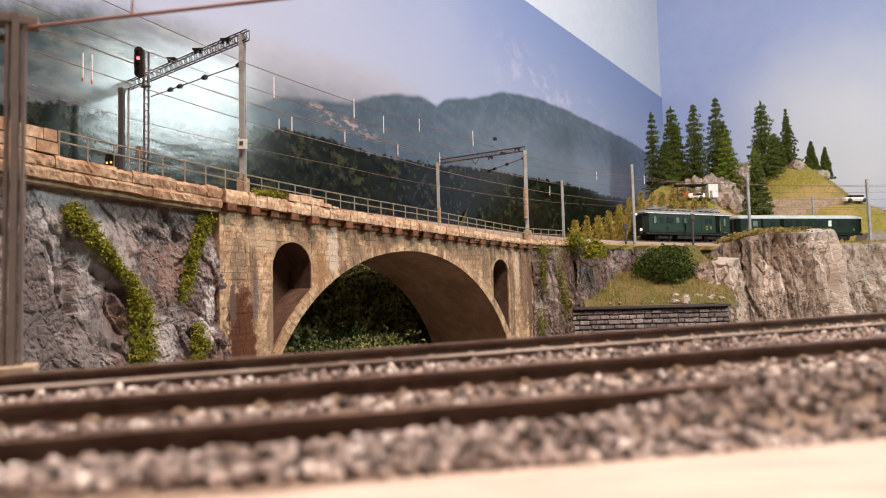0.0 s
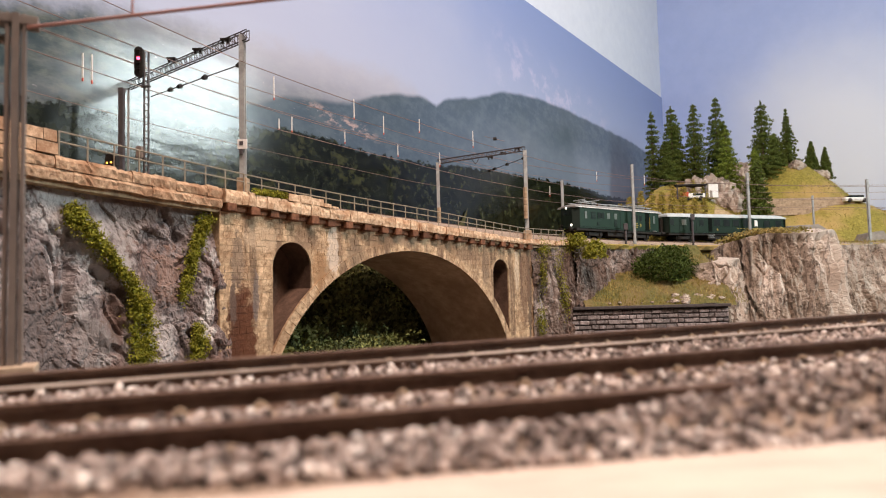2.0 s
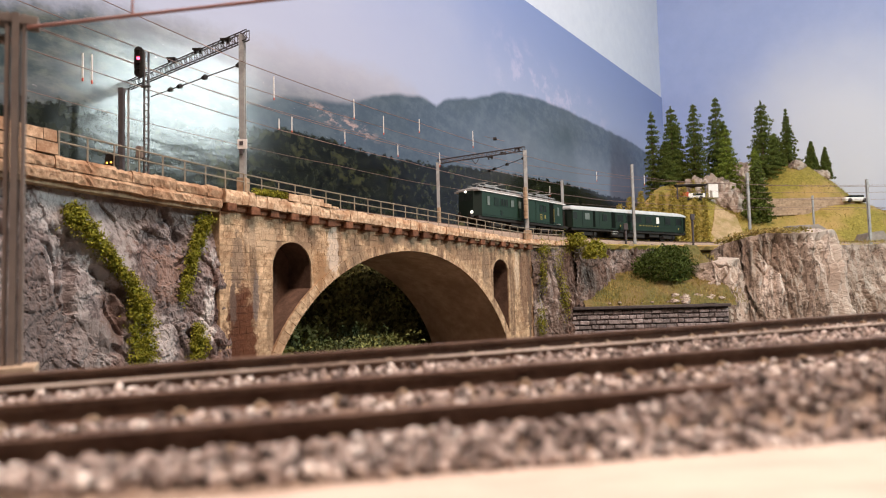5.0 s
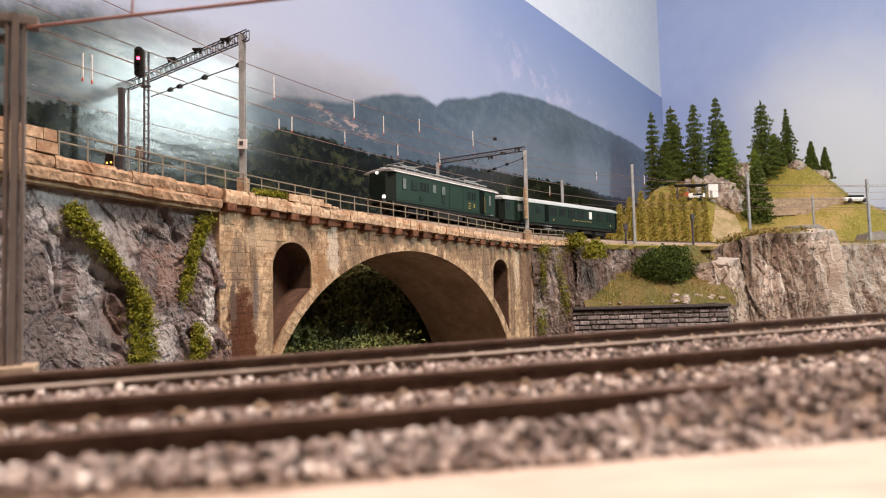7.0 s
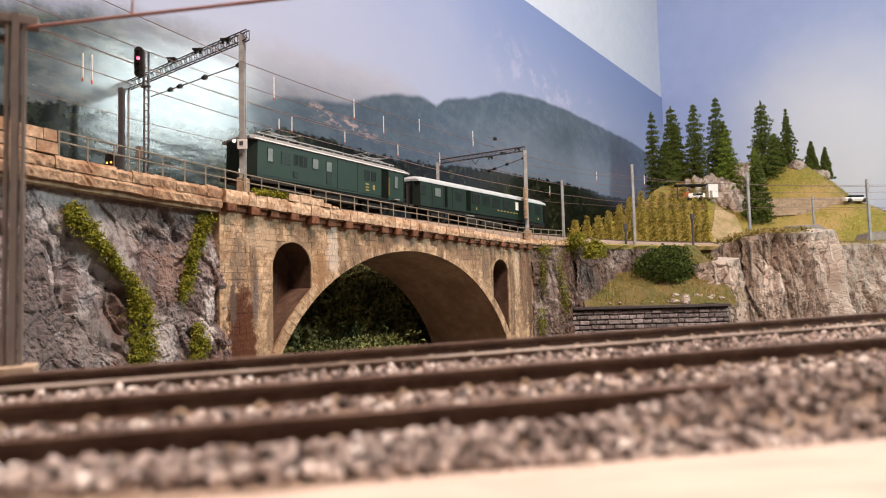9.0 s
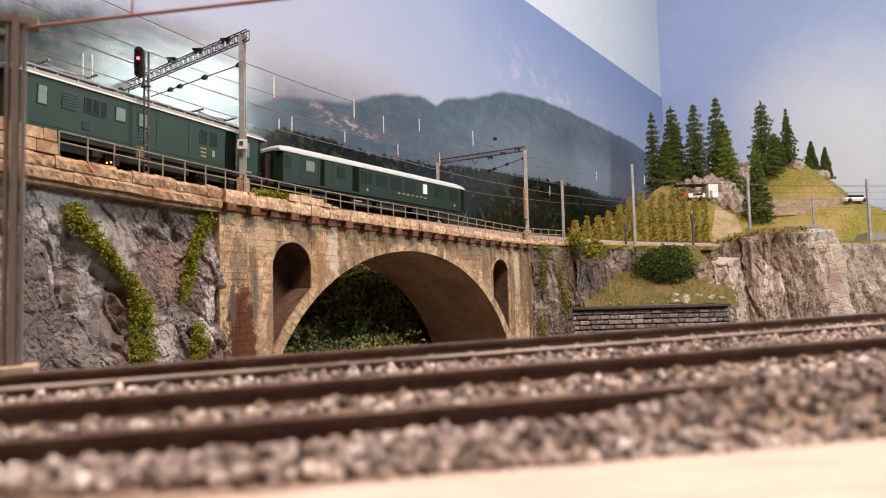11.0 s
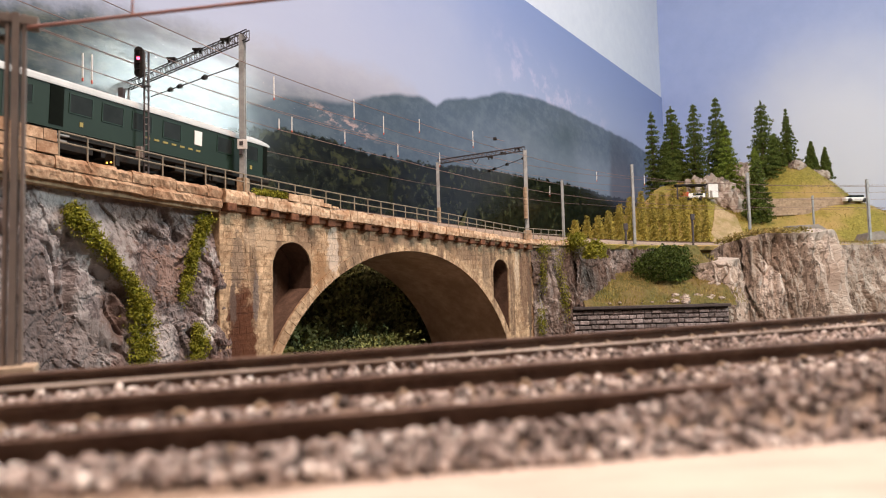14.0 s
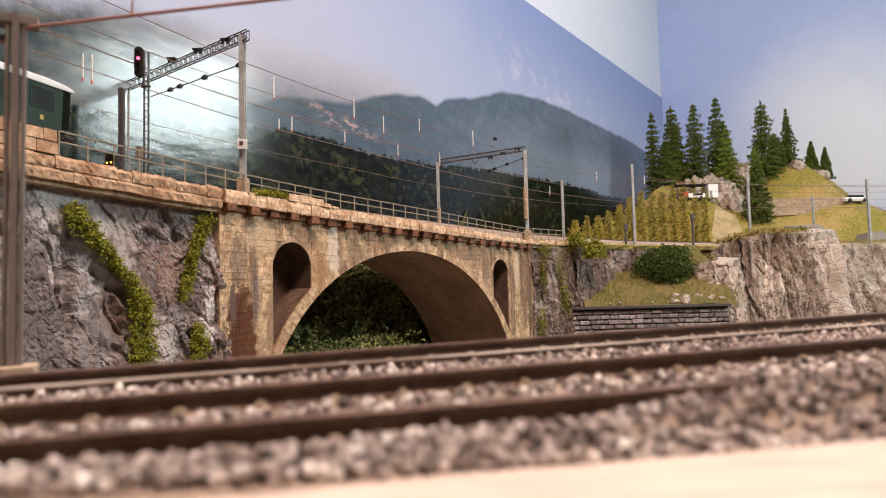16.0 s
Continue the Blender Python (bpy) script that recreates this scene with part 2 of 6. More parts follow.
WIRE_PINK = mat("near_wire", (0.33, 0.16, 0.14), (0.40, 0.22, 0.19), 200, rough=0.5, bump=0)
RED = mat("red_marker", (0.45, 0.06, 0.03), (0.55, 0.10, 0.05), 200, rough=0.6, bump=0)
WALLSTONE = mat("dark_wall_stone", (0.10, 0.082, 0.082), (0.36, 0.32, 0.315), 260, bump=0.6, per_piece=0.4)
WALLJOINT = mat("dark_wall_joint", (0.05, 0.042, 0.042), (0.10, 0.085, 0.085), 300, bump=0.3)
TERRACE = mat("tan_terrace_stone", (0.30, 0.215, 0.14), (0.48, 0.36, 0.25), 300, bump=0.4, per_piece=0.15)
GREYROAD = mat("grey_plaster", (0.22, 0.20, 0.18), (0.34, 0.31, 0.28), 120, bump=0.3)
LAMP_RED = glow("red_signal_lens", (1.0, 0.08, 0.16), 6)
LAMP_AMBER = glow("amber_lens", (1.0, 0.50, 0.08), 2.2)
LAMP_WHITE = glow("headlight_lens", (1.0, 0.95, 0.85), 1.3)


# ---- building helpers ----
def finish(bm_or_data, name, material, smooth=False):
    me = bpy.data.meshes.new(name)
    if isinstance(bm_or_data, tuple):
        verts, faces = bm_or_data
        me.from_pydata([(x * MM, y * MM, z * MM) for x, y, z in verts], [], faces)
    else:
        bmesh.ops.scale(bm_or_data, vec=(MM, MM, MM), verts=bm_or_data.verts)
        bmesh.ops.recalc_face_normals(bm_or_data, faces=bm_or_data.faces)
        bm_or_data.to_mesh(me)
        bm_or_data.free()
    me.materials.append(material)
    if smooth:
        me.polygons.foreach_set("use_smooth", [True] * len(me.polygons))
    return me


def part(name, bm, material, parent, label="", smooth=False):
    """Links a bmesh (or verts and faces), in millimetres of its parent's space, as one mesh under a thing or part."""
    ob = new(name, finish(bm, name, material, smooth))
    ob.parent = parent
    return tagged(ob, label) if label else ob


def solid(name, bm, material, label, category, kind="", group="", smooth=False, at=(0, 0, 0)):
    """A top-level thing of one mesh; its mesh is in millimetres from at."""
    ob = new(name, finish(bm, name, material, smooth))
    ob.location = (at[0] * MM, at[1] * MM, at[2] * MM + Z0)
    return tagged(ob, label, category, group, kind)


def thing(name, label, category, at=(0, 0, 0), rz=0.0, group="", kind=""):
    ob = new(name)
    ob.empty_display_size = 0.01
    ob.matrix_world = Matrix.Translation((at[0] * MM, at[1] * MM, at[2] * MM + Z0)) @ Matrix.Rotation(rz, 4, "Z")
    return tagged(ob, label, category, group, kind)


def box(bm, cx, cy, cz, sx, sy, sz, rz=0.0, bevel=0.0):
    m = Matrix.Translation((cx, cy, cz)) @ Matrix.Rotation(rz, 4, "Z") @ Matrix.Diagonal((sx, sy, sz, 1))
    vs = bmesh.ops.create_cube(bm, size=1, matrix=m)["verts"]
    if bevel:
        es = list({e for v in vs for e in v.link_edges})
        bmesh.ops.bevel(bm, geom=es, offset=bevel, segments=2, affect="EDGES", profile=0.5)
    return bm


def rod(bm, p, q, r, n=6, r2=None):
    p, q = Vector(p), Vector(q)
    d = q - p
    m = Matrix.Translation((p + q) / 2) @ d.to_track_quat("Z", "Y").to_matrix().to_4x4()
    bmesh.ops.create_cone(bm, cap_ends=True, segments=n, radius1=r, radius2=r if r2 is None else r2, depth=d.length, matrix=m)
    return bm


def tube(points, r, n=5):
    """One bent round bar through the points."""
    pts = [Vector(q) for q in points]
    v, f = [], []
    for i, q in enumerate(pts):
        d = (pts[min(i + 1, len(pts) - 1)] - pts[max(i - 1, 0)]).normalized()
        a = d.cross(Vector((0, 0, 1))).normalized()
        b = a.cross(d)
        v += [tuple(q + (a * math.cos(6.2832 * k / n) + b * math.sin(6.2832 * k / n)) * r) for k in range(n)]
    for i in range(len(pts) - 1):
        f += [(i * n + k, i * n + (k + 1) % n, (i + 1) * n + (k + 1) % n, (i + 1) * n + k) for k in range(n)]
    f += [tuple(range(n))[::-1], tuple(range(len(v) - n, len(v)))]
    return v, f


def welded(data):
    """The same verts and faces with shared corners joined."""
    bm = bmesh.new()
    vs = [bm.verts.new(q) for q in data[0]]
    for q in data[1]:
        bm.faces.new([vs[i] for i in q])
    bmesh.ops.remove_doubles(bm, verts=bm.verts, dist=0.03)
    return bm


def bmn():
    return bmesh.new()


def boxes(*rows, bevel=0.0):
    bm = bmesh.new()
    for r in rows:
        box(bm, *r, bevel=bevel)
    return bm


def prism(outline, y0, y1):
    """An outline in x, z pulled from y0 to y1."""
    n = len(outline)
    v = [(x, y0, z) for x, z in outline] + [(x, y1, z) for x, z in outline]
    f = [tuple(range(n)), tuple(range(2 * n - 1, n - 1, -1))] + [(i, i + n, (i + 1) % n + n, (i + 1) % n) for i in range(n)]
    bm = bmesh.new()
    vs = [bm.verts.new(q) for q in v]
    for q in f:
        bm.faces.new([vs[i] for i in q])
    return bm


# ---- the line of the upper track: the near side of the vehicles, along s ----
KNOTS = (-900, -400, -250, -100, 50, 200, 400, 600, 800, 1000)
BENDS = (0.000775, 0.000775, 0.000845, 0.000773, -0.000277, 0.000879, 0.001263, 0.000935, 0.00084, 0.000844)
SS = np.arange(-900, 1401, 4.0)
TURN = np.cumsum(np.interp(SS, KNOTS, BENDS)) * 4
ZERO = int(np.searchsorted(SS, 0))
TURN += 0.67366 - TURN[ZERO]
SX, SY = np.cumsum(np.sin(TURN)) * 4, np.cumsum(np.cos(TURN)) * 4
SX, SY = SX - SX[ZERO] - 43.0, SY - SY[ZERO] + 594.2


def heading(s):
    return float(np.interp(s, SS, TURN))


def along(s, o=0.0, z=0.0):
    """The point at s along the track, o millimetres from the vehicles' near side towards the front of the layout."""
    a = heading(s)
    return Vector((float(np.interp(s, SS, SX)) + o * math.cos(a), float(np.interp(s, SS, SY)) - o * math.sin(a), z))


def skirt_z(s):
    return 80.95 - 0.02624 * s + 1.97e-5 * s * s if s < 660 else 72.2


def rail_z(s):
    return skirt_z(s) - 13.0


def deck_z(s):
    return float(np.interp(s, (-700, -300, -194, -71, 52, 205, 290, 400, 1300), (88, 73.5, 69.4, 64.2, 59.6, 52.5, 53.0, 54.0, 56.0)))


def sheet(nu, nv, fn):
    """A grid of quads from fn(u, v) with u and v from 0 to 1."""
    v = [tuple(fn(i / nu, j / nv)) for j in range(nv + 1) for i in range(nu + 1)]
    w = nu + 1
    f = [(j * w + i, j * w + i + 1, (j + 1) * w + i + 1, (j + 1) * w + i) for j in range(nv) for i in range(nu)]
    return v, f


def ribbon(s0, s1, step, section):
    """A closed section of (o, z above 0) pairs, given by section(s), pulled along the track."""
    n = max(2, int((s1 - s0) / step))
    rows, faces = [], []
    for i in range(n + 1):
        s = s0 + (s1 - s0) * i / n
        rows.append([tuple(along(s, o, z)) for o, z in section(s)])
    k = len(rows[0])
    verts = [p for r in rows for p in r]
    for i in range(n):
        for j in range(k):
            a, b = i * k + j, i * k + (j + 1) % k
            faces.append((a, b, b + k, a + k))
    faces += [tuple(range(k)), tuple(range(n * k + k - 1, n * k - 1, -1))]
    return verts, faces


def fbm(x, y, z, octaves=4):
    return noise.fractal(Vector((x, y, z)), 0.9, 2.1, octaves)


def rough_rock(p, size, seed, shear=0.0, tall=2.2, split=0.55, facet=0.8):
    """Broken-stone relief from about -1 to 1: flat tilted facets of two sizes, thin clefts, sharp small ridges."""
    q = Vector(((p[0] + shear * p[2]) / size, p[1] / size, p[2] / (size * tall))) + Vector((seed, seed * 0.7, seed * 1.3))
    w = q + noise.noise_vector(q * 1.7) * 0.22
    d, a = noise.voronoi(w)
    e, b = noise.voronoi(w * 2.9 + Vector((3.1, 1.7, 0.4)))
    big = (w - a[0]).dot(noise.noise_vector(a[0] * 9.1)) * 2.2 + 0.5 * noise.noise(a[0] * 7.3)
    small = (w * 2.9 + Vector((3.1, 1.7, 0.4)) - b[0]).dot(noise.noise_vector(b[0] * 9.7)) * 0.9
    cleft = max(0.0, 1 - (d[1] - d[0]) / 0.09)
    ridge = noise.ridged_multi_fractal(q * 2.2, 0.8, 2.2, 5, 1.0, 2.0) * 0.5 - 0.5
    return facet * big + 0.5 * small - split * cleft + (1.0 - 0.75 * facet) * ridge


def leaves(points, size, seed, per=1, tilt=1.0):
    """Small four-cornered leaves at random turns round the points."""
    rnd = random.Random(seed)
    v, f = [], []
    for c in points:
        for _ in range(per):
            a = Vector((rnd.gauss(0, 1), rnd.gauss(0, 1), rnd.gauss(0, tilt))).normalized()
            b = a.cross(Vector((rnd.gauss(0, 1), rnd.gauss(0, 1), rnd.gauss(0, 1)))).normalized()
            k = size * rnd.uniform(0.6, 1.35)
            p = Vector(c)
            i = len(v)
            v += [tuple(p - a * k), tuple(p + b * k * 0.55), tuple(p + a * k), tuple(p - b * k * 0.55)]
            f.append((i, i + 1, i + 2, i + 3))
    return v, f


# ---- room: two walls, ceiling, floor ----
CORNER = Vector((605, 1720, 0))
ALONG_L, IN_L = Vector((-0.588, -0.809, 0)), Vector((0.809, -0.588, 0))
ALONG_R, IN_R = Vector((0.809, -0.588, 0)), Vector((-0.588, -0.809, 0))


def wall_pt(u, z, out=0.0):
    p = CORNER + ALONG_L * u + IN_L * out
    return (p.x, p.y, z)


def slab(p, q, inward, thick, z0, z1):
    a, b = Vector(p), Vector(q)
    c, d = b - inward * thick, a - inward * thick
    v = [(k.x, k.y, z) for z in (z0, z1) for k in (a, b, c, d)]
    return v, [(0, 3, 2, 1), (4, 5, 6, 7), (0, 1, 5, 4), (1, 2, 6, 5), (2, 3, 7, 6), (3, 0, 4, 7)]


def sky_paint():
    """Wall paint: pale blue with a soft white cloud sprayed on it."""
    m = mat("sky_blue_wall", (0.36, 0.47, 0.78), (0.39, 0.50, 0.81), 30, rough=0.8, bump=0.05)
    n, l = m.node_tree.nodes, m.node_tree.links
    g = n.new("ShaderNodeNewGeometry")
    s = n.new("ShaderNodeVectorMath")
    s.operation = "DISTANCE"
    c = CORNER + ALONG_R * 400
    s.inputs[1].default_value = (c.x * MM, c.y * MM, 0.33 + Z0)
    l.new(g.outputs["Position"], s.inputs[0])
    w = n.new("ShaderNodeTexNoise")
    w.inputs["Scale"].default_value, w.inputs["Detail"].default_value = 4, 3
    l.new(g.outputs["Position"], w.inputs["Vector"])
    k = n.new("ShaderNodeMath")
    k.operation = "MULTIPLY_ADD"
    k.inputs[1].default_value = 0.16
    l.new(w.outputs["Fac"], k.inputs[0])
    l.new(s.outputs["Value"], k.inputs[2])
    r = n.new("ShaderNodeMapRange")
    r.interpolation_type = "SMOOTHERSTEP"
    r.inputs["From Min"].default_value, r.inputs["From Max"].default_value = 0.12, 0.44
    r.inputs["To Min"].default_value, r.inputs["To Max"].default_value = 1, 0
    l.new(k.outputs[0], r.inputs["Value"])
    x = n.new("ShaderNodeMixRGB")
    x.inputs["Color2"].default_value = (0.70, 0.77, 0.88, 1)
    l.new(r.outputs["Result"], x.inputs["Fac"])
    b = n["Principled BSDF"]
    l.new(b.inputs["Base Color"].links[0].from_socket, x.inputs["Color1"])
    l.new(x.outputs["Color"], b.inputs["Base Color"])
    return m


WALL = mat("plain_wall", (0.55, 0.60, 0.70), (0.60, 0.65, 0.74), 40, rough=0.85, bump=0.05)
PLAIN = mat("room_plaster", (0.27, 0.25, 0.225), (0.32, 0.30, 0.265), 20, bump=0.05)


def room():
    L, R = 2600, 2600
    a, b, c = CORNER + ALONG_L * L, CORNER + ALONG_R * R, CORNER + ALONG_L * L + ALONG_R * R
    lo, hi = -1200, 1300
    solid("wall_left", slab(CORNER, a, IN_L, 60, lo, hi), WALL, "pale blue painted room wall behind the layout", "wall", "structure")
    solid("wall_right", slab(b, CORNER, IN_R, 60, lo, hi), sky_paint(), "sky-blue wall with a soft white cloud sprayed on", "wall", "structure")
    solid("wall_back", slab(a, c, ALONG_R, 60, lo, hi), PLAIN, "plain room wall behind the viewer", "wall", "structure")
    solid("wall_side", slab(c, b, ALONG_L, 60, lo, hi), PLAIN, "plain room wall beside the viewer", "wall", "structure")
    for nm, z, h in (("floor", lo - 40, 40), ("ceiling", hi, 40)):
        v = [(k.x, k.y, z + d) for d in (0, h) for k in (CORNER, a, c, b)]
        solid(nm, (v, [(0, 3, 2, 1), (4, 5, 6, 7), (0, 1, 5, 4), (1, 2, 6, 5), (2, 3, 7, 6), (3, 0, 4, 7)]), PLAIN, "plain room " + nm, nm, "structure")


def print_paint():
    """The photo on the glossy backdrop sheet: hazy sky, two mountain ranges, a village and a wooded slope."""
    m = bpy.data.materials.new("mountain_print")
    m.use_nodes = True
    n, l = m.node_tree.nodes, m.node_tree.links
    b = n["Principled BSDF"]
    b.inputs["Specular IOR Level"].default_value = 0.36
    co = n.new("ShaderNodeTexCoord")

    def link(value, socket):
        if isinstance(value, (int, float)):
            socket.default_value = value
        else:
            l.new(value, socket)

    def calc(op, a, c=0.0, d=0.0):
        k = n.new("ShaderNodeMath")
        k.operation = op
        for v, s in zip((a, c, d), k.inputs):
            link(v, s)
        return k.outputs[0]

    def step(v, lo, hi, top=1.0):
        k = n.new("ShaderNodeMapRange")
        k.interpolation_type = "SMOOTHSTEP"
        k.inputs["From Min"].default_value, k.inputs["From Max"].default_value, k.inputs["To Max"].default_value = lo, hi, top
        link(v, k.inputs["Value"])
        return k.outputs["Result"]

    def mix(fac, a, c):
        k = n.new("ShaderNodeMixRGB")
        link(fac, k.inputs["Fac"])
        for v, s in ((a, k.inputs["Color1"]), (c, k.inputs["Color2"])):
            if isinstance(v, tuple):
                s.default_value = (*v, 1)
            else:
                l.new(v, s)
        return k.outputs["Color"]

    # u runs along the wall from the corner, z upwards, both in millimetres
    off = n.new("ShaderNodeVectorMath")
    off.operation = "SUBTRACT"
    off.inputs[1].default_value = CORNER * MM
    l.new(co.outputs["Object"], off.inputs[0])
    dot = n.new("ShaderNodeVectorMath")
    dot.operation = "DOT_PRODUCT"
    dot.inputs[1].default_value = ALONG_L * 1000
    l.new(off.outputs[0], dot.inputs[0])
    u = dot.outputs["Value"]
    sp = n.new("ShaderNodeSeparateXYZ")
    l.new(co.outputs["Object"], sp.inputs[0])
    z = calc("MULTIPLY", sp.outputs["Z"], 1000.0)
    flat = n.new("ShaderNodeCombineXYZ")
    l.new(u, flat.inputs["X"])
    l.new(z, flat.inputs["Y"])

    def grain(size, detail=6, rough=0.6, wide=1.0, tilt=0.0, kind="FBM"):
        mp = n.new("ShaderNodeMapping")
        mp.inputs["Rotation"].default_value = (0, 0, radians(tilt))
        mp.inputs["Scale"].default_value = (1 / (size * wide), 1 / size, 1)
        l.new(flat.outputs[0], mp.inputs["Vector"])
        k = n.new("ShaderNodeTexNoise")
        k.noise_type = kind
        k.inputs["Scale"].default_value, k.inputs["Detail"].default_value, k.inputs["Roughness"].default_value = 1.0, detail, rough
        l.new(mp.outputs["Vector"], k.inputs["Vector"])
        return k.outputs["Fac"]

    def ridge(points):
        """Height over u, from a line of points."""
        k = n.new("ShaderNodeValToRGB")
        e = k.color_ramp.elements
        for i, (a, h) in enumerate(points):
            q = e[i] if i < 2 else e.new(a / 1900)
            q.position, q.color = a / 1900, (h / 500, h / 500, h / 500, 1)
        l.new(calc("DIVIDE", u, 1900.0), k.inputs["Fac"])
        return calc("MULTIPLY", k.outputs["Color"], 500.0)

    def below(line, ragged, amp, soft):
        """One under the line, nought above it, over a soft and ragged edge."""
        h = calc("MULTIPLY_ADD", calc("SUBTRACT", ragged, 0.5), amp, line)
        return step(calc("SUBTRACT", h, z), -soft * 0.5, soft * 0.5)

    c = mix(step(z, 240, 520), (0.36, 0.385, 0.49), (0.21, 0.26, 0.43))
    # Paler to the left: lamp glare on the sheet painted into the sky.
    c = mix(step(calc("MULTIPLY_ADD", grain(120, 4), 500.0, u), 1000, 1750, 0.5), c, (0.42, 0.435, 0.50))
    cloud = calc("MULTIPLY", step(grain(46, 6, 0.62), 0.47, 0.66), step(calc("ABSOLUTE", calc("SUBTRACT", u, 640.0)), 290, 120))
    edge = calc("SUBTRACT", calc("MULTIPLY_ADD", u, 0.13, 300.0), z)
    c = mix(calc("MULTIPLY", calc("MULTIPLY", cloud, step(edge, -36, 22)), 0.45), c, (0.60, 0.50, 0.60))
    # far range, its tops lost in haze
    far = ridge(((0, 120), (900, 190), (1020, 232), (1092, 262), (1148, 270), (1218, 262), (1310, 258), (1420, 246), (1509, 233), (1568, 215), (1900, 215)))
    tone = mix(step(grain(13, 8, 0.7, 1.8, 8), 0.40, 0.66), (0.030, 0.046, 0.050), (0.115, 0.125, 0.105))
    tone = mix(step(grain(60, 5, 0.6, 2.2, 10), 0.42, 0.62, 0.4), tone, (0.19, 0.20, 0.21))
    tone = mix(calc("MULTIPLY", step(z, 160, 265, 0.85), step(u, 1560, 1330)), tone, (0.43, 0.42, 0.47))
    c = mix(below(far, grain(30, 7, 0.65), 36, 30), c, tone)
    # near range: blue slope with paler mist at its foot
    near = ridge(((0, 318), (154, 324), (284, 333), (454, 334), (620, 335), (757, 329), (855, 315), (905, 297), (956, 280), (1014, 268), (1039, 252), (1074, 257), (1127, 248), (1170, 235), (1210, 216), (1263, 209), (1310, 203), (1366, 178), (1437, 140), (1900, 60)))
    tone = mix(step(grain(20, 8, 0.68, 1.4, -18), 0.38, 0.68), (0.062, 0.086, 0.112), (0.100, 0.128, 0.150))
    tone = mix(step(grain(90, 4, 0.5, 1.6, 12), 0.44, 0.64, 0.4), tone, (0.066, 0.088, 0.096))
    tone = mix(calc("MULTIPLY", step(z, 300, 215, 0.62), step(u, 1150, 560)), tone, (0.235, 0.265, 0.31))
    c = mix(below(near, grain(34, 4, 0.45), 9, 8), c, tone)
    # village and pale fields on the slope
    place = calc("MULTIPLY", step(calc("ABSOLUTE", calc("SUBTRACT", u, 1222.0)), 74, 30), step(calc("ABSOLUTE", calc("SUBTRACT", z, calc("MULTIPLY_ADD", u, 0.13, 33.0))), 12, 4))
    c = mix(calc("MULTIPLY", place, step(grain(9, 7, 0.75, 2.4, 10), 0.49, 0.60, 0.85)), c, (0.40, 0.29, 0.26))
    specks = calc("MULTIPLY", step(grain(4.0, 3, 0.6, 1.8), 0.68, 0.74), calc("MULTIPLY", step(u, 1120, 1180), step(z, 240, 190)))
    c = mix(calc("MULTIPLY", specks, 0.7), c, (0.52, 0.47, 0.46))
    # wooded slope: dark crowns with olive lit tops
    woods = ridge(((0, 196), (300, 188), (372, 188), (468, 188), (632, 190), (807, 183), (930, 178), (1032, 168), (1129, 164), (1192, 163), (1247, 168), (1296, 171), (1326, 164), (1360, 160), (1420, 146), (1487, 147), (1517, 151), (1567, 142), (1900, 140)))
    crown = grain(11, 7, 0.68)
    tone = mix(step(crown, 0.36, 0.60), (0.0015, 0.0022, 0.0015), (0.013, 0.016, 0.009))
    tone = mix(step(calc("ADD", crown, calc("MULTIPLY", grain(48, 4), 0.7)), 0.86, 1.14), tone, (0.054, 0.056, 0.022))
    tone = mix(step(grain(5, 4, 0.7), 0.60, 0.78, 0.6), tone, (0.085, 0.085, 0.040))
    c = mix(below(woods, grain(15, 8, 0.72), 34, 3.5), c, tone)
    tint = n.new("ShaderNodeMixRGB")
    tint.blend_type = "MULTIPLY"
    tint.inputs["Fac"].default_value = 1.0
    tint.inputs["Color2"].default_value = (0.93, 1.0, 1.10, 1)
    l.new(c, tint.inputs["Color1"])
    l.new(tint.outputs["Color"], b.inputs["Base Color"])
    # slightly wavy gloss of the laminated sheet
    g = grain(7, 5, 0.65, 5.0, 6)
    k = n.new("ShaderNodeMapRange")
    k.inputs["To Min"].default_value, k.inputs["To Max"].default_value = 0.085, 0.20
    l.new(g, k.inputs["Value"])
    l.new(k.outputs["Result"], b.inputs["Roughness"])
    p = n.new("ShaderNodeBump")
    p.inputs["Strength"].default_value, p.inputs["Distance"].default_value = 0.35, 0.001
    l.new(grain(26, 5, 0.6, 2.5, 6), p.inputs["Height"])
    l.new(p.outputs["Normal"], b.inputs["Normal"])
    return m


def poster():
    t = thing("photo_backdrop", "glossy photo backdrop of hazy mountains and dark woods", "backdrop", kind="structure")
    part("print", slab(wall_pt(1900, 0, 2), wall_pt(-6, 0, 2), IN_L, 2, -160, 498), print_paint(), t, "glossy printed mountain landscape")


# ---- ground ----
def right_ground(s, o):
    """Height of the land behind the upper track."""
    back = max(0.0, -o - 52)
    amp = float(np.interp(s, (200, 300, 380, 460, 640, 720, 850, 980, 1150), (1, 1, 1, 1, 1, 1, 0.95, 0.75, 0.45)))
    p = along(s, o)
    amp *= min(1.0, max(0.0, 0.35 + ((p.x - 190) * IN_L.x + (p.y - 1000) * IN_L.y) / 55))
    z = deck_z(s) + amp * (0.62 * min(back, 300) + 0.08 * max(0, back - 300))
    z += 92 * math.exp(-((p.x - 758) / 92) ** 2 - ((p.y - 1345) / 85) ** 2)
    z += 26 * math.exp(-((p.x - 735) / 125) ** 2 - ((p.y - 1205) / 48) ** 2)
    z += 22 * math.exp(-((p.x - 480) / 70) ** 2 - ((p.y - 1205) / 50) ** 2) + 24 * math.exp(-((p.x - 795) / 60) ** 2 - ((p.y - 1215) / 45) ** 2)
    z += 14 * fbm(p.x / 160, p.y / 160, 1.7, 3) * min(1, back / 60)
    return z


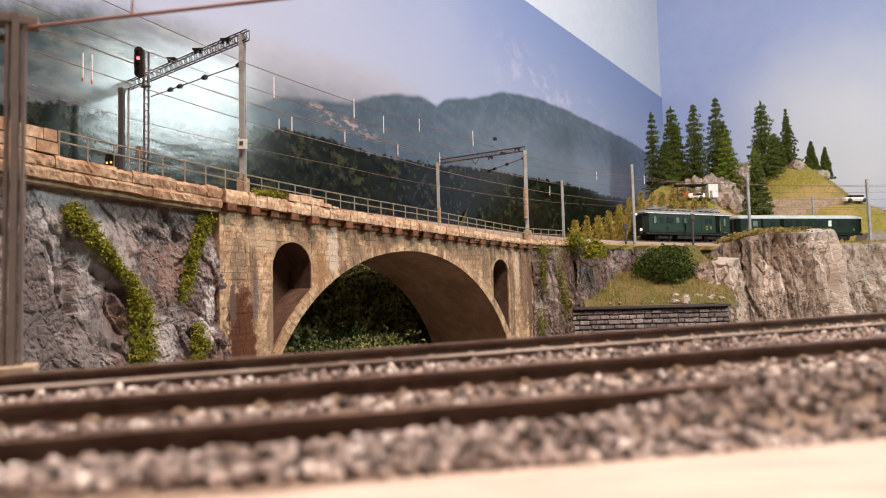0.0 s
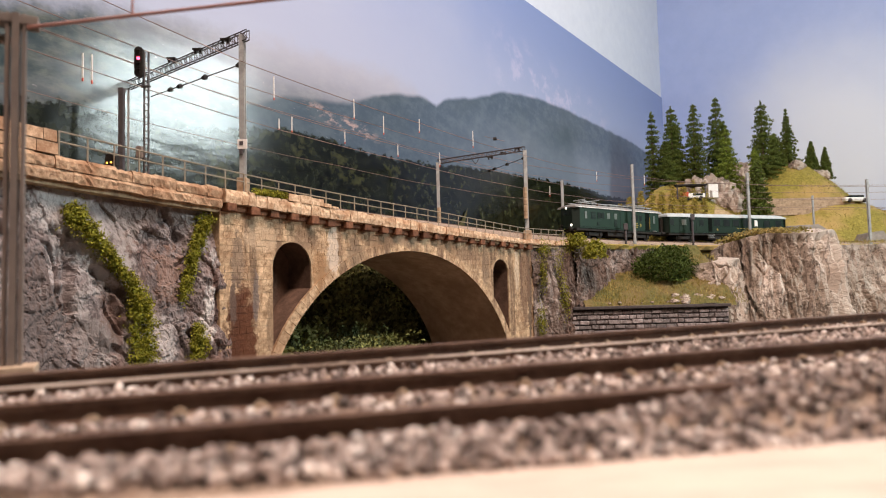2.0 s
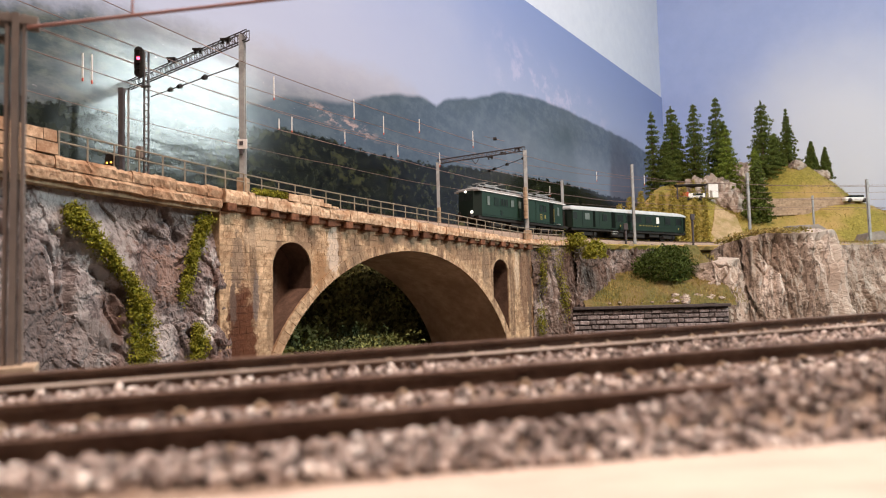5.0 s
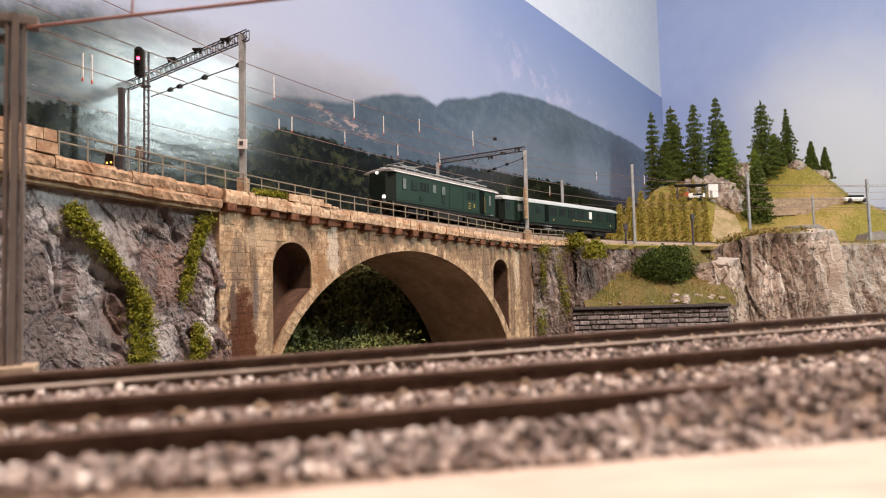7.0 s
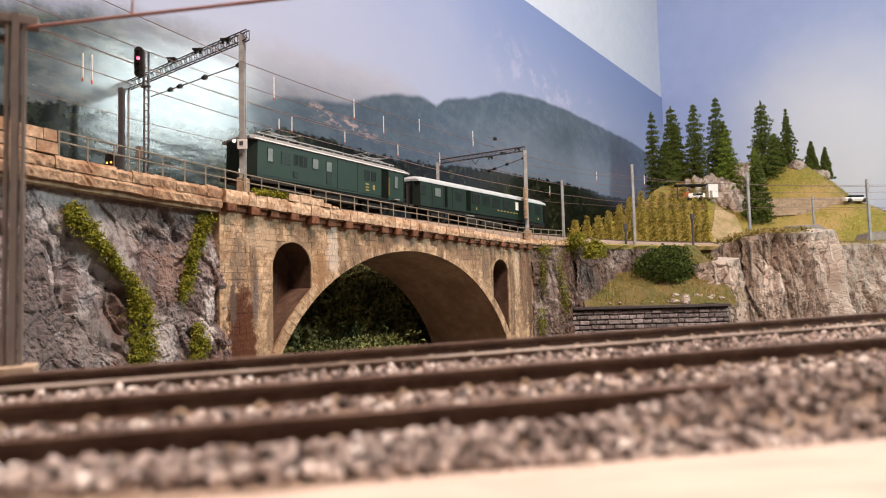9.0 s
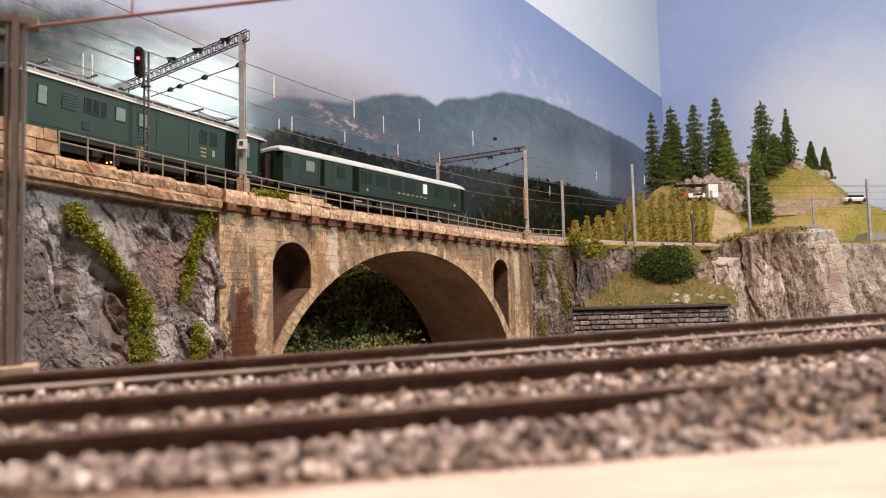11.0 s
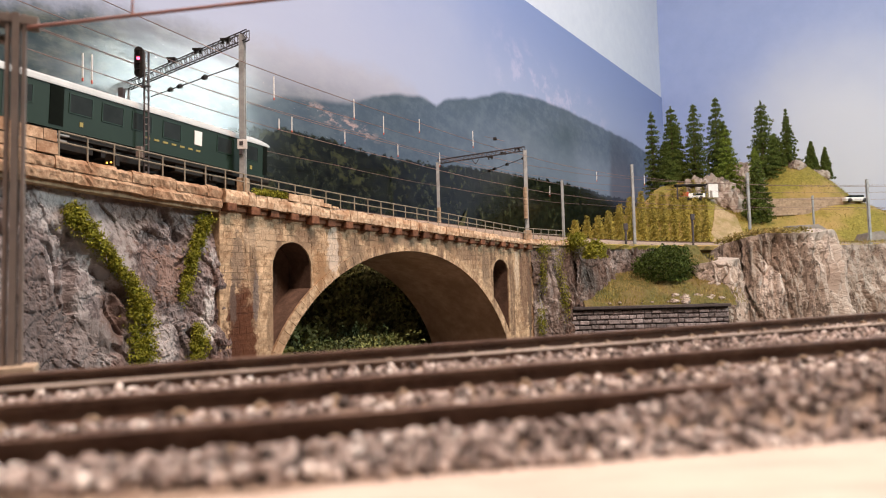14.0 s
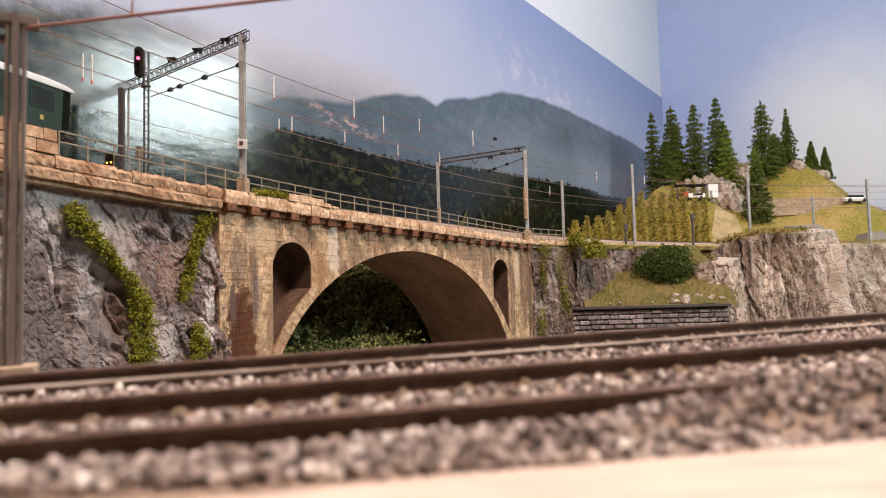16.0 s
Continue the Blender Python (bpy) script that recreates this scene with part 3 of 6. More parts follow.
def locate(x, y):
    """s and o of a point of the plan."""
    i = int(np.argmin((SX - x) ** 2 + (SY - y) ** 2))
    a = TURN[i]
    return float(SS[i]), float((x - SX[i]) * math.cos(a) - (y - SY[i]) * math.sin(a))


def ground_at(x, y):
    return right_ground(*locate(x, y))


def inside(p, gap=4):
    """Keeps a point of the land in front of the walls."""
    for n in (IN_L, IN_R):
        d = (p - CORNER).dot(n)
        if d < gap:
            p = p + n * (gap - d)
    return p


def land():
    def hill(u, v):
        s, o = 236 + 1000 * u, -38 - 640 * v
        p = along(s, o)
        q = inside(p)
        z = right_ground(s, o) + 2.0 * fbm(p.x / 18, p.y / 18, 0.2, 4)
        return (q.x, q.y, z)
    solid("hillside", sheet(150, 110, hill), GRASS, "dry grassy model hillside behind the track", "hill", "structure")

    def left(u, v):
        s, o = -760 + 560 * u, -38 - 160 * v
        q = inside(along(s, o))
        return (q.x, q.y, deck_z(s) - 1 + 4 * fbm(q.x / 30, q.y / 30, 0.5, 3))
    solid("bank_behind_track", sheet(60, 20, left), VALLEY, "dark bushy ground behind the track", "ground", "structure")

    def dale(u, v):
        s, o = -215 + 470 * u, -112 - 380 * v
        p = inside(along(s, o))
        edge = max(0, abs(u - 0.5) - 0.36) / 0.14
        z = -125 + 165 * v ** 0.8 + 75 * edge ** 1.5 + 10 * fbm(p.x / 60, p.y / 60, 2.2, 4)
        return (p.x, p.y, z)
    solid("gorge_slope", sheet(80, 60, dale), VALLEY, "dark wooded slope of the gorge behind the bridge", "slope", "structure")
    rnd = random.Random(4)
    pts = []
    for _ in range(620):
        u, v = rnd.random(), rnd.random() ** 0.8
        c = Vector(dale(u, v))
        r = rnd.uniform(8, 19)
        for _ in range(46):
            d = Vector((rnd.gauss(0, 1), rnd.gauss(0, 1), rnd.gauss(0, 1))).normalized()
            q = inside(c + d * r * rnd.uniform(0.75, 1.05) + Vector((0, 0, r * 0.5)))
            if q.z < 30:
                pts.append(q)
    solid("gorge_trees", leaves(pts, 3.0, 5), FOREST, "dark green broadleaf woods filling the gorge", "woods", "stuff")
    pts = []
    for _ in range(150):
        c = along(rnd.uniform(-150, 40), rnd.uniform(-70, -4), 0)
        top = -62 + 26 * fbm(c.x / 40, c.y / 40, 3.3, 3) + rnd.uniform(-8, 8)
        r = rnd.uniform(7, 13)
        for _ in range(60):
            d = Vector((rnd.gauss(0, 1), rnd.gauss(0, 1), rnd.gauss(0, 1))).normalized()
            pts.append(Vector((c.x, c.y, top)) + d * r * rnd.uniform(0.7, 1.05))
        pts += [Vector((c.x + rnd.gauss(0, 4), c.y + rnd.gauss(0, 4), rnd.uniform(-128, top))) for _ in range(20)]
    solid("gorge_bushes", leaves(pts, 1.7, 6), FOREST_LOW, "green bushes growing under the bridge arch", "bushes", "stuff")
    # the sheet under everything, unseen and toned to bounce light under the arch
    v = [(-900, -500, -128), (1500, -500, -128), (1500, 1900, -128), (-900, 1900, -128)]
    q = [inside(Vector(k)) for k in v]
    solid("ground", ([tuple(k) for k in q], [(0, 1, 2, 3)]), EARTH, "unseen sandy base of the layout, toned to bounce light", "ground", "structure")


# ---- foreground tracks ----
RAILS = ((14.0, 104.0, 27.2), (6.5, 68.3, 21.4), (-2.8, 46.0, 16.2))
HEAD = -8.5


def rail_profile():
    h = 2.3
    return [(-0.75, -h), (0.75, -h), (0.7, -h + 0.3), (0.22, -h + 0.55), (0.22, -0.75), (0.48, -0.6), (0.5, -0.1), (0.38, 0), (-0.38, 0), (-0.5, -0.1), (-0.48, -0.6), (-0.22, -0.75), (-0.22, -h + 0.55), (-0.7, -h + 0.3)]


def bed_top(x, y):
    """Height of the ballast: high between the front rails, with a heap before the near rail that rises to the right."""
    off = [(y - ry) * math.cos(radians(rd)) - (x - rx) * math.sin(radians(rd)) for rx, ry, rd in RAILS]
    z = -10.0 if off[2] < 0 else -10.25 if off[1] < 0 else -10.4 if off[0] < 0 else -10.8
    d = off[2]
    if d < 0:
        z += 1.9 * min(1, max(0, (x - 11) / 18)) * math.exp(-((d + 3.5) / 3.4) ** 2) + 0.35 * math.exp(-((d + 4.5) / 3.5) ** 2)
        z -= 0.9 * max(0, -d - 6) / 4
    return z


def foreground():
    def bed(u, v):
        x = -190 + 420 * u
        far = 104.0 + (x - 14) * math.tan(radians(27.2)) + 20
        near = 33.5 + x * math.tan(radians(10.8))
        y = near + (max(far, near + 20) + 60 - near) * v
        over = max(0, y - far)
        return (x, y, bed_top(x, y) - 0.5 - over * 1.0 - 0.012 * over ** 2 + 0.25 * fbm(x / 2, y / 2, 0, 3))
    bed_ob = solid("trackbed", sheet(160, 90, bed), BED, "ballasted trackbed at the layout's front edge", "trackbed", "structure")
    bm = bmn()
    a = radians(10.8)
    box(bm, 7.3, 33.7, -14.0, 520, 12.2, 6.2, a, 0.6)
    solid("edge_board", bm, BOARD, "pale plywood edge board along the ballast", "board", "structure")
    bm = bmn()
    box(bm, 0, -8, -80, 900, 60, 120, a)
    solid("fascia", bm, BLACK, "dark fascia under the layout's front edge", "fascia", "structure")
    for x, y, deg in RAILS:
        a = radians(deg)
        t = thing("rail", "rust-brown model rail laid in grey ballast", "rail", (x, y, HEAD), a - math.pi / 2, group="rails of the front tracks")
        for nm, outline in (("head", rail_profile()[5:11]), ("web", [(0.22, -1.8), (0.22, -0.66), (-0.22, -0.66), (-0.22, -1.8)]), ("foot", rail_profile()[:4] + rail_profile()[12:])):
            part(nm, prism(outline, -150, 190), RAIL, t)
        for k in range(-18, 25):
            c = Vector((x, y, 0)) + Vector((math.cos(a), math.sin(a), 0)) * (k * 6.7 + 1.5)
            t = boxes((0, 0, -0.9, 1.9, 4.2, 1.0), (0, -1.0, -0.3, 1.2, 0.7, 0.6), (0, -0.9, 0.05, 0.7, 0.5, 0.35))
            ob = solid("sleeper_end", t, SLEEPER, "beige sleeper end with rail clip beside the rail", "sleeper", group="sleepers of the front tracks", at=(c.x, c.y, HEAD - 1.6))
            ob.rotation_euler = (0, 0, a)
    t = thing("guard_rail", "low rusty guard rail with a bright pale top", "rail", (0.9, 90.2, -9.8), radians(24.4) - math.pi / 2)
    part("web", prism([(-0.25, -1.0), (0.25, -1.0), (0.25, 0.0), (-0.25, 0.0)], -75, 110), RAIL, t)
    part("head", prism([(-0.4, 0.0), (0.4, 0.0), (0.34, 0.28), (-0.34, 0.28)], -75, 110), RAIL_TOP, t, "pale rail top")
    # stones
    rnd = random.Random(11)
    v, f = [], []
    ico = bmesh.new()
    bmesh.ops.create_icosphere(ico, subdivisions=1, radius=1)
    iv, if_ = [p.co.copy() for p in ico.verts], [[p.index for p in q.verts] for q in ico.faces]
    ico.free()
    stones = []
    for k in range(12):
        stones.append(finish(([tuple(p * (1 + rnd.uniform(-0.22, 0.22))) for p in iv], [tuple(q) for q in if_]), "ballast_stone", BALLAST))

    def d_near(x, y):
        return y - (46.0 + (x + 2.8) * math.tan(radians(16.2)))
    single = 0
    made = 0
    while made < 19000:
        x = rnd.uniform(-70, 130)
        far = 104.0 + (x - 14) * math.tan(radians(27.2)) + 20
        near = 37.0 + x * math.tan(radians(10.8)) + 1.0
        y = near + (far - near) * rnd.random() ** 1.7
        clear = min(abs((y - ry) * math.cos(radians(rd)) - (x - rx) * math.sin(radians(rd))) for rx, ry, rd in RAILS)
        hump = bed_top(x, y)
        if clear < 1.3 and hump < HEAD - 1:
            continue
        if abs((y - 90.2) * math.cos(radians(24.4)) - (x - 0.9) * math.sin(radians(24.4))) < 1.0:
            continue
        made += 1
        front = y < 46 + (x + 2.8) * 0.29
        if not front and clear < 9 and rnd.random() < 0.3:
            continue
        r = rnd.uniform(0.26, 0.66) if not front else rnd.uniform(0.22, 0.56)
        lift = rnd.uniform(-0.35, 0.25) - (0.05 if clear > 3 else 0.35)
        m = Euler((rnd.uniform(0, 6), rnd.uniform(0, 6), rnd.uniform(0, 6))).to_matrix()
        sc = Vector((rnd.uniform(0.7, 1.25), rnd.uniform(0.6, 1.1), rnd.uniform(0.55, 0.95))) * r
        if d_near(x, y) < 0 and 4 < x < 34 and single < 300:
            single += 1
            ob = new("ballast_stone", stones[single % 12])
            ob.parent = bed_ob
            ob.matrix_basis = Matrix.LocRotScale((x * MM, y * MM, (hump + lift) * MM), m.to_quaternion(), sc)
            continue
        b = len(v)
        for p in iv:
            k = 1 + rnd.uniform(-0.22, 0.22)
            q = m @ Vector((p.x * sc.x * k, p.y * sc.y * k, p.z * sc.z * k))
            v.append((x + q.x, y + q.y, hump + lift + q.z))
        f += [tuple(b + i for i in q) for q in if_]
    solid("ballast", (v, f), BALLAST, "loose grey and white model ballast stones", "ballast", "stuff")


# ---- bridge ----
FACE, BACK = 10.0, -102.0
ARCH_C, ARCH_A, ARCH_B, ARCH_Z = 8.0, 172.0, 153.5, -120.0
RING = 8.4


def arch_z(s, grow=0.0):
    k = 1 - ((s - ARCH_C) / (ARCH_A + grow)) ** 2
    return ARCH_Z + (ARCH_B + grow) * math.sqrt(k) if k > 0 else -130.0


HOLES = ((-150.0, -111.5, 17.2), (144.5, 174.5, 13.6))


def hole_top(s):
    for a, b, spring in HOLES:
        if a < s < b:
            r = (b - a) / 2
            return spring + math.sqrt(max(0, r * r - (s - (a + b) / 2) ** 2))
    return None


def under(s):
    """Depth of the cornice, thinner towards the far end."""
    return float(np.interp(s, (-200, 60, 215), (9.2, 8.4, 5.8)))


def bridge():
    t = thing("stone_bridge", "tan ashlar stone arch bridge with spandrel openings", "bridge", tuple(along(0, FACE, -130)))
    base = along(0, FACE, -130)

    def sub(data):
        v, f = data
        return [(x - base.x, y - base.y, z - base.z) for x, y, z in v], f

    # spandrel walls, front and back, with the openings through them
    cuts = sorted({-197, 228, *[round(-197 + 2.5 * i, 2) for i in range(171)], *[h + e for a, b, _ in HOLES for h in (a, b) for e in (-0.02, 0.02)]})
    cuts = [c for c in cuts if -197 <= c <= 228]

    def wall_columns(o0, o1):
        v, f = [], []
        for s0, s1 in zip(cuts, cuts[1:]):
            mid = (s0 + s1) / 2
            spans = []
            if hole_top(mid) is None:
                spans.append((lambda s: arch_z(s) if arch_z(s) > -129 else -130.0, lambda s: deck_z(s) - 8))
            else:
                spans.append((lambda s: hole_top(min(max(s, s0 + 0.01), s1 - 0.01)) or hole_top(mid), lambda s: deck_z(s) - 8))
                spans.append((arch_z, lambda s: arch_z(s, RING - 0.4)))
            for lo, hi in spans:
                b = len(v)
                for o in (o0, o1):
                    for s, fn in ((s0, lo), (s1, lo), (s1, hi), (s0, hi)):
                        v.append(tuple(along(s, o, fn(s))))
                f += [(b, b + 1, b + 2, b + 3), (b + 7, b + 6, b + 5, b + 4), (b + 3, b + 2, b + 6, b + 7), (b, b + 4, b + 5, b + 1), (b, b + 3, b + 7, b + 4), (b + 1, b + 5, b + 6, b + 2)]
        return v, f
    part("spandrel_wall", welded(sub(wall_columns(FACE - 0.3, BACK))), STONE_DARK, t, "tan masonry body of the bridge")

    # barrel under the arch
    def barrel(u, v):
        k = math.pi * u
        return along(ARCH_C - (ARCH_A - 0.6) * math.cos(k), FACE - 0.8 + (BACK + 0.5 - FACE) * v, ARCH_Z + (ARCH_B - 0.6) * math.sin(k)) - base
    part("arch_barrel", sheet(70, 6, barrel), SOFFIT, t, "brown plastered underside of the arch", smooth=True)
    for a, b, spring in HOLES:
        v, f = [], []
        for i in range(11):
            k = a - 1 + (b - a + 2) * i / 10
            v += [tuple(along(k, o, z) - base) for o in (-16, -19) for z in (max(-60, arch_z(k)) + 1.5, 45)]
        f = [(i * 4, i * 4 + 4, i * 4 + 5, i * 4 + 1) for i in range(10)] + [(i * 4 + 2, i * 4 + 3, i * 4 + 7, i * 4 + 6) for i in range(10)] + [(i * 4, i * 4 + 2, i * 4 + 6, i * 4 + 4) for i in range(10)]
        hole = [(a + 0.3, arch_z(a, RING)), (a + 0.3, spring)] + [((a + b) / 2 - ((b - a) / 2 - 0.3) * math.cos(math.pi * i / 14), spring + ((b - a) / 2 - 0.3) * math.sin(math.pi * i / 14)) for i in range(1, 14)] + [(b - 0.3, spring), (b - 0.3, arch_z(b, RING))]
        lining = [tuple(along(k, o, z) - base) for k, z in hole for o in (FACE - 1.6, -17)]
        part("recess_lining", (lining, [(2 * i, 2 * i + 1, 2 * i + 3, 2 * i + 2) for i in range(len(hole) - 1)]), RECESS, t, "brown reveal of the spandrel opening, darkened for shade", smooth=True)
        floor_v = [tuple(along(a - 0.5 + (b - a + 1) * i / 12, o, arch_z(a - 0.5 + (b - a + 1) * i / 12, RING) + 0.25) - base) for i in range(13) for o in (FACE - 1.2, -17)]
        part("recess_floor", (floor_v, [(2 * i, 2 * i + 1, 2 * i + 3, 2 * i + 2) for i in range(12)]), RECESS, t, "brown back of the arch ring in the opening, darkened for shade")
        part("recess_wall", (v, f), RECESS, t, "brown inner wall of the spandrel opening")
    # broken raised stones on the cornice
    for a, b, h in ((-140, -129, 5.0), (-128.5, -117, 5.6), (-116.5, -104, 5.0), (-103.5, -96, 2.4), (-95, -88, 1.2)):
        part("parapet_stone", sub(ribbon(a, b, 4, lambda k: [(FACE + 7.0, deck_z(k) + h + 0.4 * fbm(k / 3, 1, h, 3)), (FACE + 7.3, deck_z(k) - 0.4), (FACE - 1, deck_z(k) - 0.4), (FACE - 0.6, deck_z(k) + h)])), CORNICE, t)

    # cornice slab with worn stones on it, and the corbels under it
    part("deck_slab", sub(ribbon(-197, 300, 6, lambda s: [(FACE + 3.5, deck_z(s) - 4.5), (FACE + 3.5, deck_z(s) - 9.5), (BACK - 4, deck_z(s) - 9.5), (BACK - 4, deck_z(s) - 4.5)])), STONE_DARK, t)
    rnd = random.Random(3)
    s = -197.0
    while s < 298:
        w = rnd.uniform(5, 11)
        e = min(s + w - 0.3, 299)
        dz, do = rnd.uniform(-0.9, 1.0), rnd.uniform(-0.6, 0.5)
        part("coping_stone", sub(ribbon(s, e, 2.2, lambda k: [(FACE + 6.4 + do + 0.7 * fbm(k / 2.5, 1, dz, 3), deck_z(k) + dz - 0.6 + 0.5 * fbm(k / 2.5, 2, dz, 3)), (FACE + 7.0 + do + 1.0 * fbm(k / 3, 6, dz, 3), deck_z(k) - 4.5), (FACE + 6.4 + do + 0.5 * fbm(k / 3, 3, dz, 2), deck_z(k) - under(k) + 0.6 * fbm(k / 4, 8, dz, 2)), (FACE - 6, deck_z(k) - under(k)), (FACE - 6, deck_z(k) + dz), (FACE + 3.6 + do, deck_z(k) + dz + 0.5 * fbm(k / 3, 4, dz, 2))])), CORNICE, t)
        s += w
    s, last = -214.0, None
    while s < 206:
        s += rnd.uniform(16.5, 22.5)
        bm = bmn()
        p = along(s, FACE + 1.9) - base
        box(bm, p.x, p.y, deck_z(s) - under(s) - 2.8 - base.z, rnd.uniform(5.4, 10.5), 8.0, rnd.uniform(5.0, 7.0), -heading(s) + rnd.uniform(-0.06, 0.06), 0.7)
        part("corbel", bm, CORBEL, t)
        if last is not None:
            # Filler stones in the gaps: rust stain and gap shadow in one dark tone.
            mid = (last + s) / 2
            p = along(mid, FACE - 0.9) - base
            part("stained_stone", box(bmn(), p.x, p.y, deck_z(mid) - under(mid) - 2.0 - base.z, 6.0, s - last, 5.0, -heading(mid)), CORBEL, t, "rust-stained stone under the cornice, gap shadow in its colour")
        last = s

    for m in (STONE, STONE_DARK):
        for k, z, rx, rz, colour, amount in ((-177, -32, 13, 48, (0.13, 0.055, 0.028), 0.85), (-183, -26, 9, 34, (0.085, 0.030, 0.014), 0.95), (-173, -34, 8, 36, (0.10, 0.036, 0.016), 0.9), (-186, -8, 3, 20, (0.12, 0.085, 0.07), 0.8), (-166, -4, 3, 24, (0.16, 0.13, 0.12), 0.8),
                                             (-160, 38, 16, 12, (0.60, 0.46, 0.32), 0.5), (-118, 40, 18, 10, (0.20, 0.13, 0.085), 0.7), (-62, 30, 10, 16, (0.21, 0.15, 0.10), 0.7), (-8, 44, 30, 8, (0.20, 0.14, 0.10), 0.6), (100, 34, 26, 10, (0.20, 0.13, 0.085), 0.7), (130, 20, 8, 22, (0.22, 0.155, 0.105), 0.7), (216, -10, 5, 60, (0.10, 0.07, 0.05), 0.85), (200, 20, 3, 40, (0.11, 0.075, 0.055), 0.8), (-182, 20, 6, 22, (0.19, 0.14, 0.105), 0.7), (-152, -20, 4, 30, (0.20, 0.13, 0.08), 0.6), (-88, 30, 6, 22, (0.62, 0.55, 0.48), 0.6), (-104, 14, 8, 22, (0.34, 0.19, 0.09), 0.6),
                                             (208, 5, 12, 60, (0.17, 0.10, 0.065), 0.75), (192, 20, 5, 30, (0.58, 0.48, 0.37), 0.6), (60, 42, 26, 7, (0.19, 0.12, 0.075), 0.6), (-30, 40, 22, 8, (0.22, 0.14, 0.085), 0.6)):
            stain(m, tuple(along(k, FACE, z) - base), (rx, rx, rz), colour, amount)

    # ring stones
    n = 58
    for i in range(n):
        k0, k1 = math.pi * (i + 0.018) / n, math.pi * (i + 0.982) / n
        v = []
        for o in (FACE + 0.9, FACE - 3):
            for k, g in ((k0, 0), (k1, 0), (k1, RING), (k0, RING)):
                v.append(along(ARCH_C - (ARCH_A + g) * math.cos(k), o, ARCH_Z + (ARCH_B + g) * math.sin(k)) - base)
        part("ring_stone", ([tuple(q) for q in v], [(0, 1, 2, 3), (7, 6, 5, 4), (3, 2, 6, 7), (0, 4, 5, 1), (0, 3, 7, 4), (1, 5, 6, 2)]), STONE, t)

    # face stones: the near pier singly, the rest in one part
    rest_v, rest_f = [], []
    cube_f = [(0, 1, 2, 3), (7, 6, 5, 4), (3, 2, 6, 7), (0, 4, 5, 1), (0, 3, 7, 4), (1, 5, 6, 2)]
    course = 4.7
    singles = 0
    for r in range(42):
        z0 = -128 + course * r
        s = -197.0 - rnd.uniform(0, 3)
        while s < 228:
            w = rnd.uniform(5.5, 11.5)
            a, b = max(s, -197), min(s + w, 228)
            s += w
            mid, zm = (a + b) / 2, z0 + course / 2
            if b - a < 1.5 or z0 + course > deck_z(mid) - 9:
                continue
            low = [arch_z(k, RING + 0.6) for k in (a, mid, b)]
            if min(low) > -129 and z0 < max(low):
                continue
            if min(low) <= -129 and max(low) > z0:
                continue
            h = [hole_top(k) for k in (a, mid, b)]
            tops = [k for k in h if k is not None]
            if tops and z0 < max(tops) + 0.5:
                if not (h[0] is None and h[1] is None) and not (h[1] is None and h[2] is None):
                    continue
                for ha, hb, _ in HOLES:
                    if a < ha < b:
                        b = ha - 0.3
                    elif a < hb < b:
                        a = hb + 0.3
                if b - a < 1.2:
                    continue
            g, d = rnd.uniform(0.05, 0.13), FACE + rnd.uniform(-0.22, 0.1)
            v = []
            for o in (d, FACE - 2):
                e = 0.14 if o == d else 0
                for k, z in ((a + g + e, z0 + g + e), (b - g - e, z0 + g + e), (b - g - e, z0 + course - g - e), (a + g + e, z0 + course - g - e)):
                    v.append(tuple(along(k, o, z) - base))
            if mid < -100 and -52 < z0 < 60 and singles < 300:
                singles += 1
                part("face_stone", (v, cube_f), STONE, t)
            else:
                q = len(rest_v)
                rest_v += v
                rest_f += [tuple(i + q for i in k) for k in cube_f]
    tagged(part("face_masonry", (rest_v, rest_f), STONE, t), kind="stuff")


